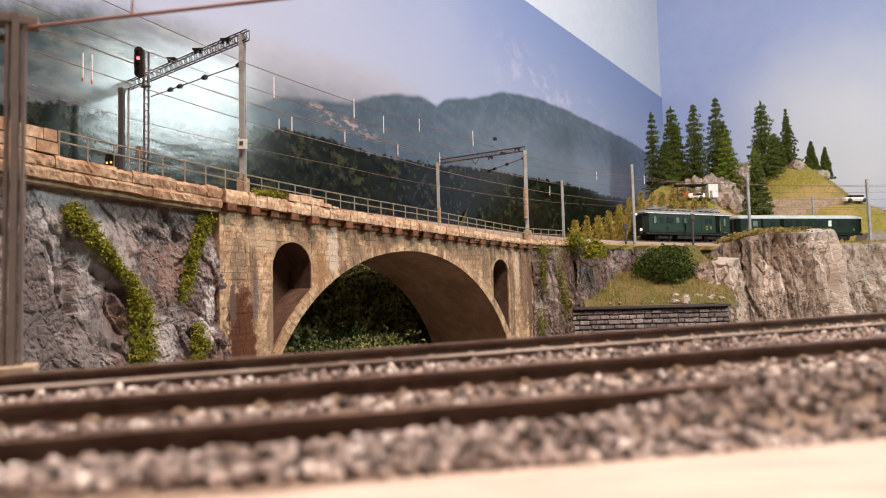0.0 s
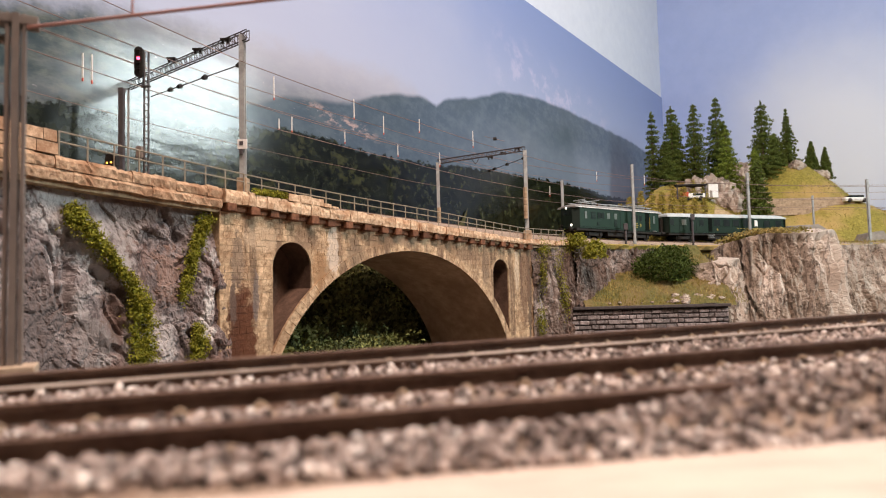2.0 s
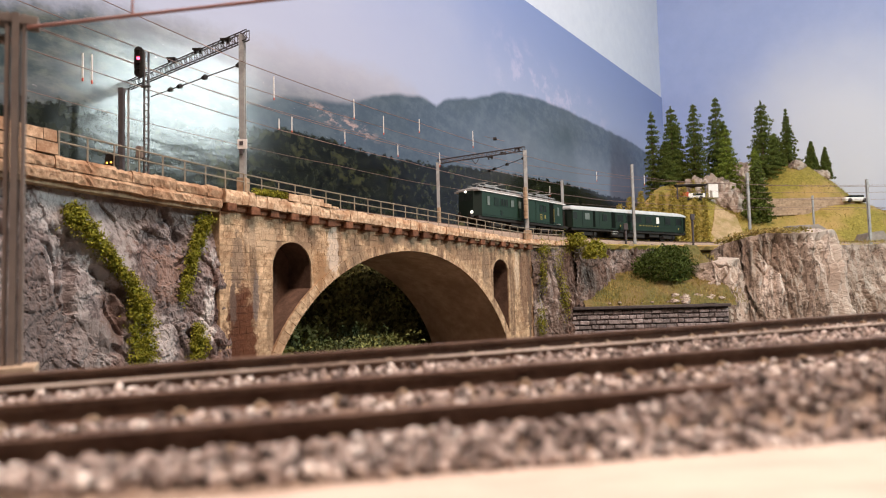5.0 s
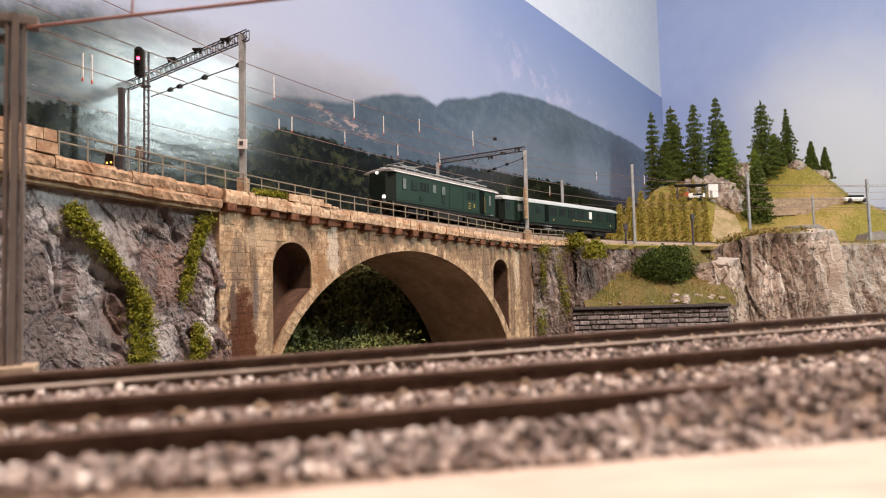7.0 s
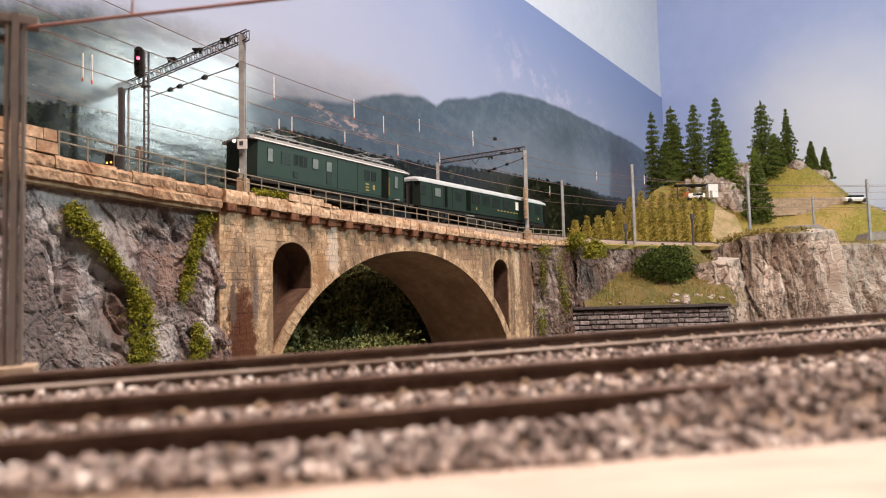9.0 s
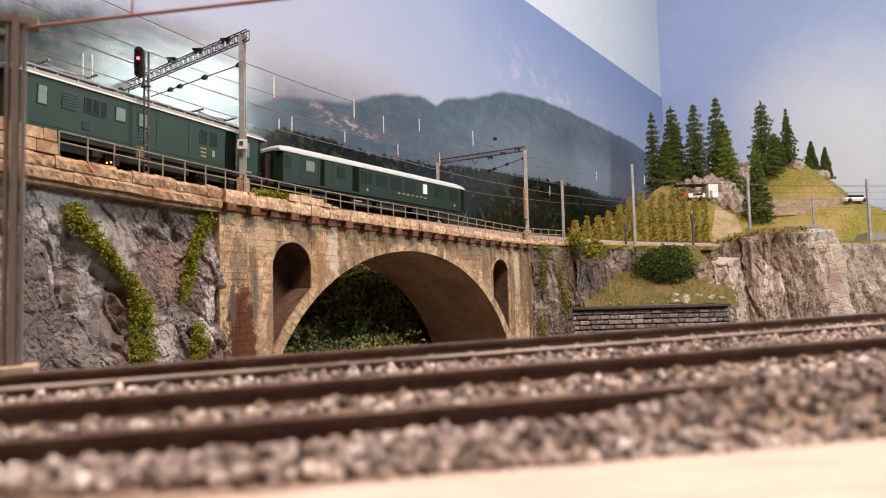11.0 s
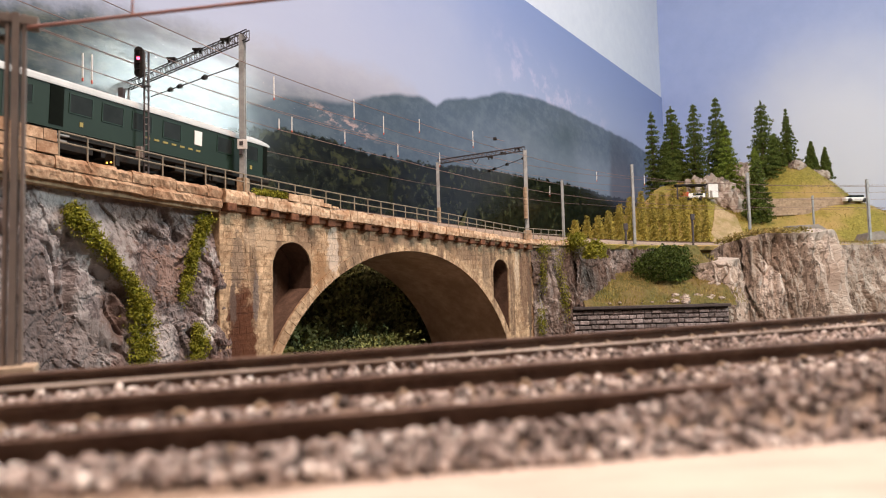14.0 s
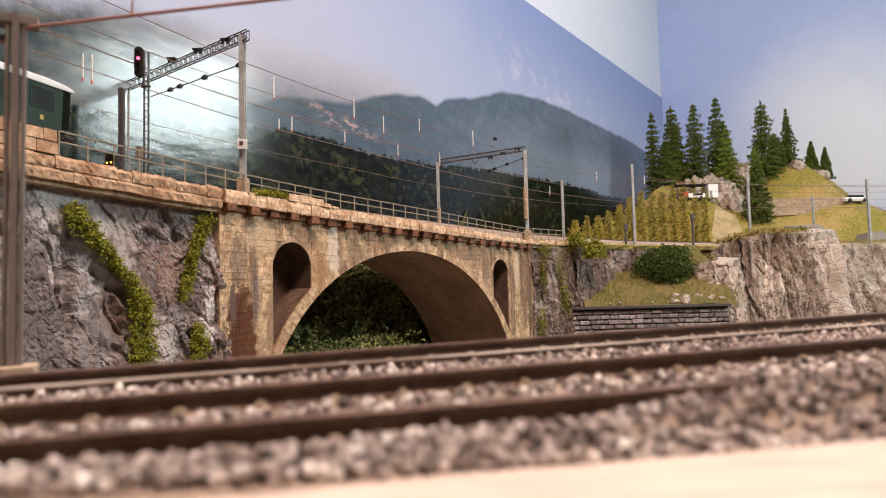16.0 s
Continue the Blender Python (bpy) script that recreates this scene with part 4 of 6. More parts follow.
def viaduct():
    """The solid stretch to the left: a stone edge beam on the cliff."""
    t = thing("stone_edge_wall", "tan stone edge beam carrying the track along the cliff", "wall", (0, 0, 0), kind="structure")
    part("deck_core", ribbon(-760, -198, 8, lambda s: [(FACE + 1, deck_z(s) - 1.5), (FACE + 1, deck_z(s) - 16), (BACK, deck_z(s) - 16), (BACK, deck_z(s) - 1.5)]), STONE_DARK, t)
    rnd = random.Random(8)
    for r in range(2):
        s = -520.0 + 3 * r
        while s < -199:
            w = rnd.uniform(9, 26)
            e = min(s + w - 0.05, -198)
            dz, do = rnd.uniform(-0.7, 0.7), rnd.uniform(-0.5, 0.5)
            hi = (lambda k: deck_z(k) + dz + 0.5 * fbm(k / 4, 1, dz, 3)) if r else (lambda k: deck_z(k) - 6.8)
            lo = (lambda k: deck_z(k) - 6.9) if r else (lambda k: deck_z(k) - 13.4 - 0.7 * fbm(k / 9, 2, 0.5, 3))
            part("edge_stone", ribbon(s, e, 1.8, lambda k: [(FACE + 4.0 + do + 0.6 * fbm(k / 2.0, r, dz, 3), hi(k) - 0.8 + 0.5 * fbm(k / 2, 9, dz, 2)), (FACE + 4.9 + do + 0.8 * fbm(k / 2.2, 5, dz, 3), hi(k) * 0.65 + lo(k) * 0.35), (FACE + 4.6 + do + 0.8 * fbm(k / 1.9, 7, dz, 3), hi(k) * 0.3 + lo(k) * 0.7), (FACE + 4.3 + do + 0.8 * fbm(k / 3, 11, dz, 2), lo(k)), (FACE - 5, lo(k)), (FACE - 5, hi(k)), (FACE + 3.2 + do, hi(k))]), EDGE, t)
            s += w
    # higher parapet at the left end
    for r in range(2):
        s = -470.0 + 5 * r
        while s < -309:
            w = rnd.uniform(11, 18)
            e = min(s + w - 0.4, -308 - 0.5 * r)
            dz = rnd.uniform(-0.5, 0.5)
            z = lambda k: deck_z(k) + 6.6 * r
            part("parapet_stone", ribbon(s, e, 6, lambda k: [(FACE + 3.6, z(k) + 6.3 + dz), (FACE + 4.1, z(k) + 0.2), (FACE - 1.5, z(k) + 0.2), (FACE - 1.2, z(k) + 6.3 + dz)]), EDGE, t)
            s += w


def upper_track():
    solid("upper_trackbed", ribbon(-760, 1300, 8, lambda s: [(4.5, deck_z(s) - 1), (0, rail_z(s) - 2.2), (-34, rail_z(s) - 2.2), (-40, deck_z(s) - 2), (-40, deck_z(s) - 9), (4.5, deck_z(s) - 9)]), BED, "brown ballasted bed of the upper track", "trackbed", "structure")
    for o in (-16.5 + 8.25, -16.5 - 8.25):
        solid("upper_rail", ribbon(-760, 1300, 8, lambda s: [(o + 0.5, rail_z(s)), (o + 0.5, rail_z(s) - 2.3), (o - 0.5, rail_z(s) - 2.3), (o - 0.5, rail_z(s))]), RAIL, "rust-brown rail of the upper track", "rail", group="rails of the upper track")


# ---- railings, masts, wires ----
def railing(s0, s1, o):
    t = thing("railing", "thin two-bar brown metal railing on the deck edge", "railing", group="railings")
    for h in (13.6, 8.0):
        n = int((s1 - s0) / 8)
        row = [s0 + (s1 - s0) * i / n for i in range(n + 1)]
        part("bar", tube([along(a, o, deck_z(a) + h) for a in row], 0.5, 6), RAILING, t)
    n = int((s1 - s0) / 15.8)
    for i in range(n + 1):
        a = s0 + (s1 - s0) * i / n
        bm = rod(bmn(), along(a, o, deck_z(a) - 1), along(a, o, deck_z(a) + 13.8), 0.5, 6)
        part("post", bm, RAILING, t)


def mast(at, top, w, material, label, name="catenary_mast", foot=None):
    """An H-section mast with a stone or concrete foot."""
    t = thing(name, label, "mast", at, group="catenary masts")
    h = top - at[2]
    bm = boxes((0, 0, h / 2, w * 0.35, w * 0.9, h), (0, w * 0.5, h / 2, w, w * 0.22, h), (0, -w * 0.5, h / 2, w, w * 0.22, h))
    part("column", bm, material, t)
    if foot:
        part("foot", boxes((0, 0, foot[2] / 2 - 0.4, *foot), bevel=0.4), foot_mat(foot), t, "stone mast foot")
    return t


def foot_mat(foot):
    return TERRACE if foot[0] > 3 else SLEEPER


def lattice_boom(p, q, h, material, label):
    """A lattice girder from p to q."""
    t = thing("lattice_boom", label, "gantry", tuple(p), group="catenary gantries")
    p, q = Vector(p), Vector(q)
    d = q - p
    for nm, z in (("upper_chord", h / 2), ("lower_chord", -h / 2)):
        bm = bmn()
        for side in (-1.3, 1.3):
            o = Vector((-d.y, d.x, 0)).normalized() * side
            rod(bm, o + Vector((0, 0, z)), d + o + Vector((0, 0, z)), 0.5, 5)
        part(nm, bm, material, t)
    n = max(4, int(d.length / 6))
    for i in range(n):
        bm = bmn()
        for side in (-1.3, 1.3):
            o = Vector((-d.y, d.x, 0)).normalized() * side
            a, b = d * (i / n) + o, d * ((i + 1) / n) + o
            rod(bm, a + Vector((0, 0, -h / 2)), b + Vector((0, 0, h / 2)), 0.3, 4)
            rod(bm, a + Vector((0, 0, -h / 2)), a + Vector((0, 0, h / 2)), 0.3, 4)
        part("brace", bm, material, t)
    return t


def wire(points, r, material, label, sag=0.0):
    base = Vector(points[0])
    line = []
    for a, b in zip(points, points[1:]):
        a, b = Vector(a) - base, Vector(b) - base
        n = 6 if sag else 1
        line += [a.lerp(b, k / n) - Vector((0, 0, sag * 4 * k / n * (1 - k / n))) for k in range(n)]
    line.append(Vector(points[-1]) - base)
    return solid("overhead_wire", tube(line, r, 4), material, label, "wire", group="overhead wires", at=tuple(base))


def insulator(at, r):
    bm = bmn()
    for i in range(4):
        rod(bm, (0, 0, -r * 1.6 + i * r * 0.9), (0, 0, -r * 1.6 + i * r * 0.9 + r * 0.55), r, 8, r * 0.6)
    return bm


def marker(at, h):
    t = thing("wire_marker", "small white and red rod hanging on the overhead wire", "marker", at, group="wire markers")
    part("rod", boxes((0, 0, h / 2, 0.8, 0.8, h)), WHITE, t)
    part("tip", boxes((0, 0, -h * 0.06, 0.9, 0.9, h * 0.12)), RED, t, "red tip")


def catenary():
    railing(-306, -177, FACE + 1.5)
    railing(-177, 292, FACE + 1.0)
    # first gantry
    a, b = along(-174, 7, deck_z(-174)), along(-174, -136, 72)
    mast(tuple(a), 184, 3.8, STEEL, "pale grey steel catenary mast on a stone foot", foot=(7, 8, 12))
    mast(tuple(b), 172, 3.6, STEEL, "pale grey steel catenary mast behind the track")
    c = a + (a - b).normalized() * 6
    lattice_boom((c.x, c.y, 183), (b.x, b.y, 175), 7, STEEL_DK, "dark lattice gantry boom across the upper track")
    t = thing("mast_plate", "small white notice plate fixed to the mast", "sign", (a.x + 0.6, a.y - 3.4, 104))
    part("plate", boxes((0, 0, 0, 7.0, 0.6, 7.0), bevel=0.2), WHITE, t)
    part("symbol", boxes((-0.6, -0.5, 0.6, 2.6, 0.4, 2.8)), STEEL_DK, t, "dark unreadable symbol")
    part("clamp", boxes((-1.0, 0.2, -5.4, 2.6, 1.2, 4.0), bevel=0.3), STEEL_DK, t)
    # second gantry
    a, b = along(222, 6, deck_z(222)), along(190, -105, 40)
    mast(tuple(a), 161, 4.2, STEEL, "pale grey steel catenary mast on the bridge end", foot=(9, 9, 12))
    mast(tuple(b), 158, 4.0, STEEL, "pale grey steel catenary mast behind the track")
    lattice_boom((a.x, a.y, 163), (b.x, b.y, 159), 5, STEEL_DK, "dark gantry boom across the bridge end")
    for s, o, top in ((371, -52, 147), (447, 10, 167), (686, 12, 168), (921, 12, 161)):
        p = along(s, o, deck_z(s) - 3)
        mast(tuple(p), top, 3.4, STEEL, "grey steel catenary mast beside the track")
    wires = ((10, 90, 0.3), (-16.5, 58, 0.3), (-16.5, 72, 0.26), (-60, 103, 0.3), (-60, 90, 0.26), (-110, 66, 0.26))
    for o, h, r in wires:
        wire([tuple(along(s, o, rail_z(s) + h)) for s in (-620, -420, -174, 30, 224, 362, 470, 622, 905, 1200)], r, WIRE, "thin brown overhead wire along the track", 1.5)
    for s, z0, z1 in ((-249, 145, 162), (-243, 145, 163), (-90, 171, 190), (6, 172, 191), (49, 164, 182), (71, 143, 155), (206, 175, 194), (-85, 144, 153), (-71, 145, 158), (-7, 145, 156), (108, 176, 190), (143, 142, 157), (450, 155, 168), (546, 155, 170), (355, 126, 139)):
        marker(tuple(along(s, -60, z0)), z1 - z0)
    for s, o, z0, z1 in ((216, 9, 78, 116), (186, -101, 70, 100)):
        p = along(s, o, z0)
        t = thing("tension_weight", "brown stack of tension weights hanging beside the mast", "weight", tuple(p), group="tension weights")
        n = 9
        for i in range(n):
            part("weight_plate", rod(bmn(), (0, 0, (z1 - z0) * i / n), (0, 0, (z1 - z0) * (i + 0.86) / n), 2.6, 10), TERRACE, t)
        part("cable", tube([(0, 0, z1 - z0), (0, 0, z1 - z0 + 30)], 0.4, 5), STEEL_DK, t)
        part("guide_rod", tube([(1, 1, 48 - z0), (1, 1, z1 - z0)], 0.5, 5), STEEL_DK, t)
    mast((646, 1110, ground_at(646, 1110) - 2), 142, 2.4, STEEL, "thin grey mast on the hillside")
    # cantilevers and hangers with black insulators
    for s, zt, end, ze in ((-174, 163, -100, 158.5), (222, 152, -62, 141)):
        t = thing("cantilever", "thin dark cantilever arm with black insulators", "bracket", tuple(along(s, 5, zt)), group="cantilevers")
        o = along(s, 5, zt)
        q = along(s - 2, end, ze) - o
        part("arm", tube([Vector((0, 0, 0)), q], 0.4, 5), STEEL_DK, t)
        for k in (0.02, 0.38, 0.66, 0.77):
            c = q * k
            part("insulator", rod(bmn(), c - q.normalized() * 1.8, c + q.normalized() * 1.8, 2.0, 10, 1.4), BLACK, t)
        c = q * 0.76
        part("hanger", tube([c, c + Vector((0, 0, 24))], 0.4, 5), STEEL, t)
        for k in (0.15, 0.45, 0.75):
            c = q * k + Vector((0, 0, (22 if s < 0 else 14.5) + 3 * k))
            part("clamp", boxes((c.x, c.y, c.z, 7, 4, 1.4), (c.x - 2, c.y, c.z - 1.4, 1.6, 2, 3), (c.x + 2, c.y, c.z - 1.4, 1.6, 2, 3)), BLACK, t)


def wire_fittings():
    p = along(248.5, -60, 191)
    t = thing("wire_insulator", "black disc insulator on the overhead wire", "insulator", tuple(p))
    part("disc", rod(bmn(), (-2.2, 0, 0), (2.2, 0, 0), 2.2, 10), BLACK, t)
    part("wire_clip", tube([(-14, -10, 1.2), (0, 0, 0), (14, 11, -1.2)], 0.26, 4), WIRE, t)
    a, b = along(222, 6, 160), along(190, -105, 156)
    c = a.lerp(b, 0.55)
    t = thing("boom_hanger", "dark v-shaped hanger under the gantry boom", "bracket", tuple(c))
    d = (b - a).normalized() * 5
    part("strut", tube([-d, Vector((0, 0, -7))], 0.5, 5), STEEL_DK, t)
    part("strut", tube([d, Vector((0, 0, -7))], 0.5, 5), STEEL_DK, t)
    part("drop_rod", tube([Vector((0, 0, -7)), Vector((0, 0, -13))], 0.6, 5), STEEL_DK, t)


def near_mast():
    t = thing("near_catenary_mast", "taupe-painted H-section catenary mast on a concrete foot", "mast", (-69.3, 103, -11.5))
    a = radians(27)
    part("web", boxes((0, 0, 29, 1.0, 2.2, 58, a)), STEEL_NEAR, t)
    for k in (-1.15, 1.15):
        part("flange", boxes((k * math.cos(a), k * math.sin(a), 29, 0.6, 1.7, 58, a), bevel=0.08), STEEL_NEAR, t)
    part("foot", boxes((0.2, 0, -0.2, 6.6, 6.6, 1.7, a), bevel=0.25), SLEEPER, t, "pale concrete foot")
    part("cap_bracket", boxes((-1.5, 0, 57, 9, 3.4, 1.6, a), (-3.2, -0.5, 54, 4.4, 2.6, 0.9, a + 0.4), bevel=0.2), STEEL_NEAR, t)
    wire([(-67.5, 103, 44.3), (-27.5, 103, 47.9), (60, 103, 55)], 0.33, WIRE_PINK, "pinkish brown overhead wire from the near mast")
    bm = rod(bmn(), (0, 0, 0), (0, 0, 12), 0.2, 4)
    solid("dropper", bm, WIRE_PINK, "thin pinkish dropper above the near wire", "wire", at=(-50.2, 103, 45.8))


def signals():
    p = along(-251, 9, deck_z(-251) - 1)
    t = thing("main_signal", "black signal head with red light on lattice mast", "signal", tuple(p))
    bm = bmn()
    for dx in (-1.3, 1.3):
        rod(bm, (dx, 0, 0), (dx, 0, 77), 0.6, 5)
    part("lattice_mast", bm, STEEL_DK, t)
    for i in range(17):
        part("rung", boxes((0, 0, 3 + i * 4.2, 2.6, 0.5, 0.6)), STEEL, t)
    part("platform", boxes((-0.5, 0, 56, 5, 3.5, 0.8)), STEEL_DK, t)
    part("relay_box", boxes((-3.4, -1.5, 15, 3.6, 3, 7), bevel=0.3), STEEL_NEAR, t, "taupe relay box")
    bm = prism([(math.cos(k) * 2.6, math.sin(k) * 2.6 + (6.8 if math.sin(k) > 0 else -6.8)) for k in np.linspace(0, 2 * math.pi, 25)[:-1]], -1.0, 1.0)
    bmesh.ops.translate(bm, vec=(-3.4, -2.4, 70.2), verts=bm.verts)
    part("signal_head", bm, BLACK, t, "black rounded signal board")
    for z, m in ((75.6, BLACK), (72.2, LAMP_RED), (67.8, BLACK), (64.0, BLACK)):
        bm = rod(bmn(), (-3.4, -3.3, z), (-3.4, -4.0, z), 0.95, 12)
        part("lens", bm, m, t, "lit red lens" if m is LAMP_RED else "")
        part("visor", boxes((-3.4, -4.2, z + 1.35, 2.6, 1.9, 0.3)), BLACK, t)
    p = along(-273, 8.5, deck_z(-273))
    t = thing("dwarf_signal", "low black shunting signal with two amber lights", "signal", tuple(p), -0.3)
    part("case", boxes((0, 0, 4.2, 8, 3, 5.6), (-1, 0, 7.6, 5, 3, 2.0), bevel=0.3), BLACK, t)
    part("stand", boxes((0, 0, 0.7, 4, 3, 1.6)), BLACK, t)
    for dx in (-2.0, 0.9):
        part("lens", rod(bmn(), (dx, -1.4, 3.4), (dx, -2.0, 3.4), 0.55, 10), LAMP_AMBER, t, "lit amber lens")
    for s, o, h in ((570, 10, 46), (428, 10, 28)):
        p = along(s, o, deck_z(s) - 2)
        t = thing("small_signal", "small dark grey signal post beside the track", "signal", tuple(p), group="small signals")
        part("post", rod(bmn(), (0, 0, 0), (0, 0, h), 1.6, 8), STEEL_DK, t)
        part("head", boxes((0, -1.5, h - 3, 6, 3, 9), bevel=0.5), STEEL_DK, t)
    p = along(-199, -100, 60)
    t = thing("dark_post", "dark steel post behind the track", "post", tuple(p))
    part("column", boxes((0, 0, 49.5, 3.6, 3.6, 99)), STEEL_DK, t)


# ---- rock ----
def near_line(p, ax, az, bx, bz):
    """Distance in x and z from a stretch of line, for cracks and smooth slabs."""
    dx, dz = bx - ax, bz - az
    k = min(1.0, max(0.0, ((p[0] - ax) * dx + (p[2] - az) * dz) / (dx * dx + dz * dz)))
    return math.hypot(p[0] - ax - dx * k, p[2] - az - dz * k)


def flutes(p, size, seed, tall=5.0):
    """Upright broken ribs, sharp-edged, from about -1 to 1."""
    q = Vector((p[0] / size + seed, p[1] / size, p[2] / (size * tall)))
    q += noise.noise_vector(q * 0.8) * 0.5
    a = 1 - 2 * abs(noise.noise(q))
    b = 1 - 2 * abs(noise.noise(q * 2.3 + Vector((5, 1, 2))))
    return a * 0.9 + b * 0.45 - 0.75


def crumble(p, size, seed):
    """Small sharp chips."""
    q = Vector(p) / size + Vector((seed, seed, seed))
    d, a = noise.voronoi(q)
    return (noise.cell(a[0] * 13.7) - 0.5) * 0.9 + 0.5 * noise.noise(q * 2.3)


def rock_face(name, label, plan, ztop, zbot, amp, size, seed, material, nu=120, nv=70, lean=0.0, back=40.0, rise=0.0, shear=0.0, tall=2.2, split=0.55, facet=0.8, rib=0.0, chip=0.0, cuts=(), slabs=()):
    """A cliff: plan(u) gives its top edge in the plan and the way outwards; it leans out towards the foot and closes backwards on top."""
    def fn(u, v):
        (x, y), out = plan(u)
        out = Vector((out[0], out[1], 0)).normalized()
        zt = ztop(u)
        if v < 0.2:
            k = 1 - v / 0.2
            p = Vector((x, y, zt + rise * k)) - out * back * k
            p.z += 0.25 * amp * rough_rock(p, size, seed, shear, tall, split, facet)
            return p
        w = (v - 0.2) / 0.8
        p = Vector((x, y, zt + (zbot - zt) * w)) + out * lean * w
        d = amp * rough_rock(p, size, seed, shear, tall, split, facet) + 1.2 * amp * fbm(p.x / (size * 3), p.y / (size * 3), p.z / (size * 3) + seed, 3)
        calm = fbm((p.x + shear * p.z) / 34 + seed, p.y / 34, p.z / 95, 2)
        d *= 0.3 + 0.8 * min(1, max(0, 0.55 + 1.6 * calm))
        if rib:
            d += rib * flutes(p, size * 0.8, seed)
        k = 1.0
        for ax, az, bx, bz, r in slabs:
            k = min(k, max(0.12, near_line(p, ax, az, bx, bz) / r - 0.25))
        d *= k
        if chip:
            d += chip * k * crumble(p, 5.5, seed) + 0.5 * chip * k * crumble(p, 2.2, seed + 3)
        for ax, az, bx, bz, r, deep in cuts:
            g = near_line(p, ax, az, bx, bz) + 1.6 * noise.noise(p / 6)
            if g < r:
                d -= deep * (1 - max(0.0, g) / r)
        fade = min(1, w / 0.06)
        return p + out * d * fade + Vector((0, 0, 0.25 * d * fade))
    return solid(name, sheet(nu, nv, fn), material, label, "rock", "structure")


def rocks():
    def left(u):
        s = -470 + 282 * u
        a = heading(s)
        p = along(s, 3)
        return (p.x, p.y), (math.cos(a), -math.sin(a))
    rock_face("cliff_left", "grey weathered rock face with moss streaks below the track", left, lambda u: deck_z(-470 + 282 * u) - 13, -95, 5.0, 17, 2.0, ROCK, 420, 250, lean=12, back=30, shear=0.6, tall=2.6, split=0.25, facet=0.75, rib=1.4, chip=0.65,
              cuts=((-195, 15, -181, -12, 2.2, 6), (-193, 7, -185, -22, 2.0, 5), (-203, 36, -201, -8, 2.0, 5), (-175, 55, -169, 35, 1.8, 4), (-163, -25, -152, -45, 2.2, 5), (-169, 17, -163, 28, 1.6, 3.5), (-188, -28, -178, -46, 1.8, 4)),
              slabs=((-203, 53, -183, 7, 7), (-195, -11, -181, -39, 4)))
    for s, z, rx, rz, tone, amount in ((-311, 50, 5, 14, (0.62, 0.60, 0.58), 0.9), (-301, 47, 12, 12, (0.43, 0.41, 0.41), 0.85), (-288, 30, 12, 14, (0.44, 0.42, 0.42), 0.85), (-275, 15, 10, 14, (0.40, 0.38, 0.375), 0.8), (-221, 38, 5, 4, (0.66, 0.62, 0.59), 0.9), (-204, -3, 4, 10, (0.62, 0.58, 0.56), 0.85), (-200, 32, 4, 14, (0.50, 0.47, 0.46), 0.8), (-208, -22, 4, 10, (0.58, 0.54, 0.52), 0.8),
                                       (-296, -5, 8, 12, (0.33, 0.31, 0.305), 0.7), (-283, -28, 8, 14, (0.37, 0.35, 0.345), 0.75), (-245, -30, 10, 12, (0.45, 0.42, 0.41), 0.7), (-262, 40, 12, 10, (0.36, 0.33, 0.32), 0.7), (-235, 15, 8, 16, (0.23, 0.145, 0.115), 0.7), (-310, 0, 12, 26, (0.12, 0.10, 0.098), 0.75), (-318, -25, 14, 26, (0.12, 0.10, 0.098), 0.7), (-290, -25, 12, 10, (0.13, 0.105, 0.10), 0.6), (-270, -8, 8, 12, (0.13, 0.085, 0.07), 0.8), (-245, 50, 20, 6, (0.17, 0.125, 0.11), 0.7)):
        stain(ROCK, tuple(along(s, 14, z)), (1.7 * rx, 1.7 * rx, 1.5 * rz), tone, amount)

    def right(u):
        s = 222 + 140 * u
        a = heading(s)
        p = along(s, 7 + 8 * math.sin(u * 3) - 34 * max(0, u - 0.55))
        return (p.x, p.y), (math.cos(a + 0.2), -math.sin(a + 0.2))
    rock_face("cliff_right", "grey-brown cliff at the bridge abutment", right, lambda u: deck_z(222 + 140 * u) - 5, -110, 6, 15, 5.0, ROCK_R, 220, 190, lean=10, back=14, tall=3.0, split=0.3, facet=0.7, rib=3.5, chip=0.8)

    def recess(u):
        s = 306 + 219 * u
        a = heading(s)
        p = along(s, 16)
        return (p.x, p.y), (math.cos(a), -math.sin(a))
    rock_face("cliff_recess", "brown rock band under the upper track", recess, lambda u: deck_z(306 + 219 * u) - 3, -60, 6, 16, 7.0, ROCK_R, 240, 120, lean=14, back=24, rib=2.5, chip=0.9)

    def outcrop(u):
        k = math.pi * (1.08 - 1.16 * u)
        return (474 + 92 * math.cos(k), 925 - 52 * math.sin(k)), (math.cos(k), -math.sin(k))
    rock_face("rock_outcrop", "tan craggy rock outcrop in front of the track", outcrop, lambda u: 26 + 38 * min(1, 2.4 * u, 4 * (1 - u)) + 4 * math.sin(9 * u), -110, 8, 24, 9.0, ROCK_WARM, 380, 230, lean=20, back=48, rise=4, tall=3.0, split=0.4, facet=0.75, rib=8.5, chip=0.9,
              cuts=((409, 56, 406, -5, 4.5, 15), (408, -5, 424, -51, 3.5, 9), (454, 30, 465, -52, 2.6, 6), (497, 45, 489, -45, 2.6, 7), (440, 60, 436, 15, 2.0, 5), (470, 58, 478, 8, 2.0, 5), (530, 35, 522, -40, 2.6, 6)))

    def knob(u):
        k = math.pi * (1.05 - 1.1 * u)
        return (367 + 30 * math.cos(k), 866 - 32 * math.sin(k)), (math.cos(k), -math.sin(k))
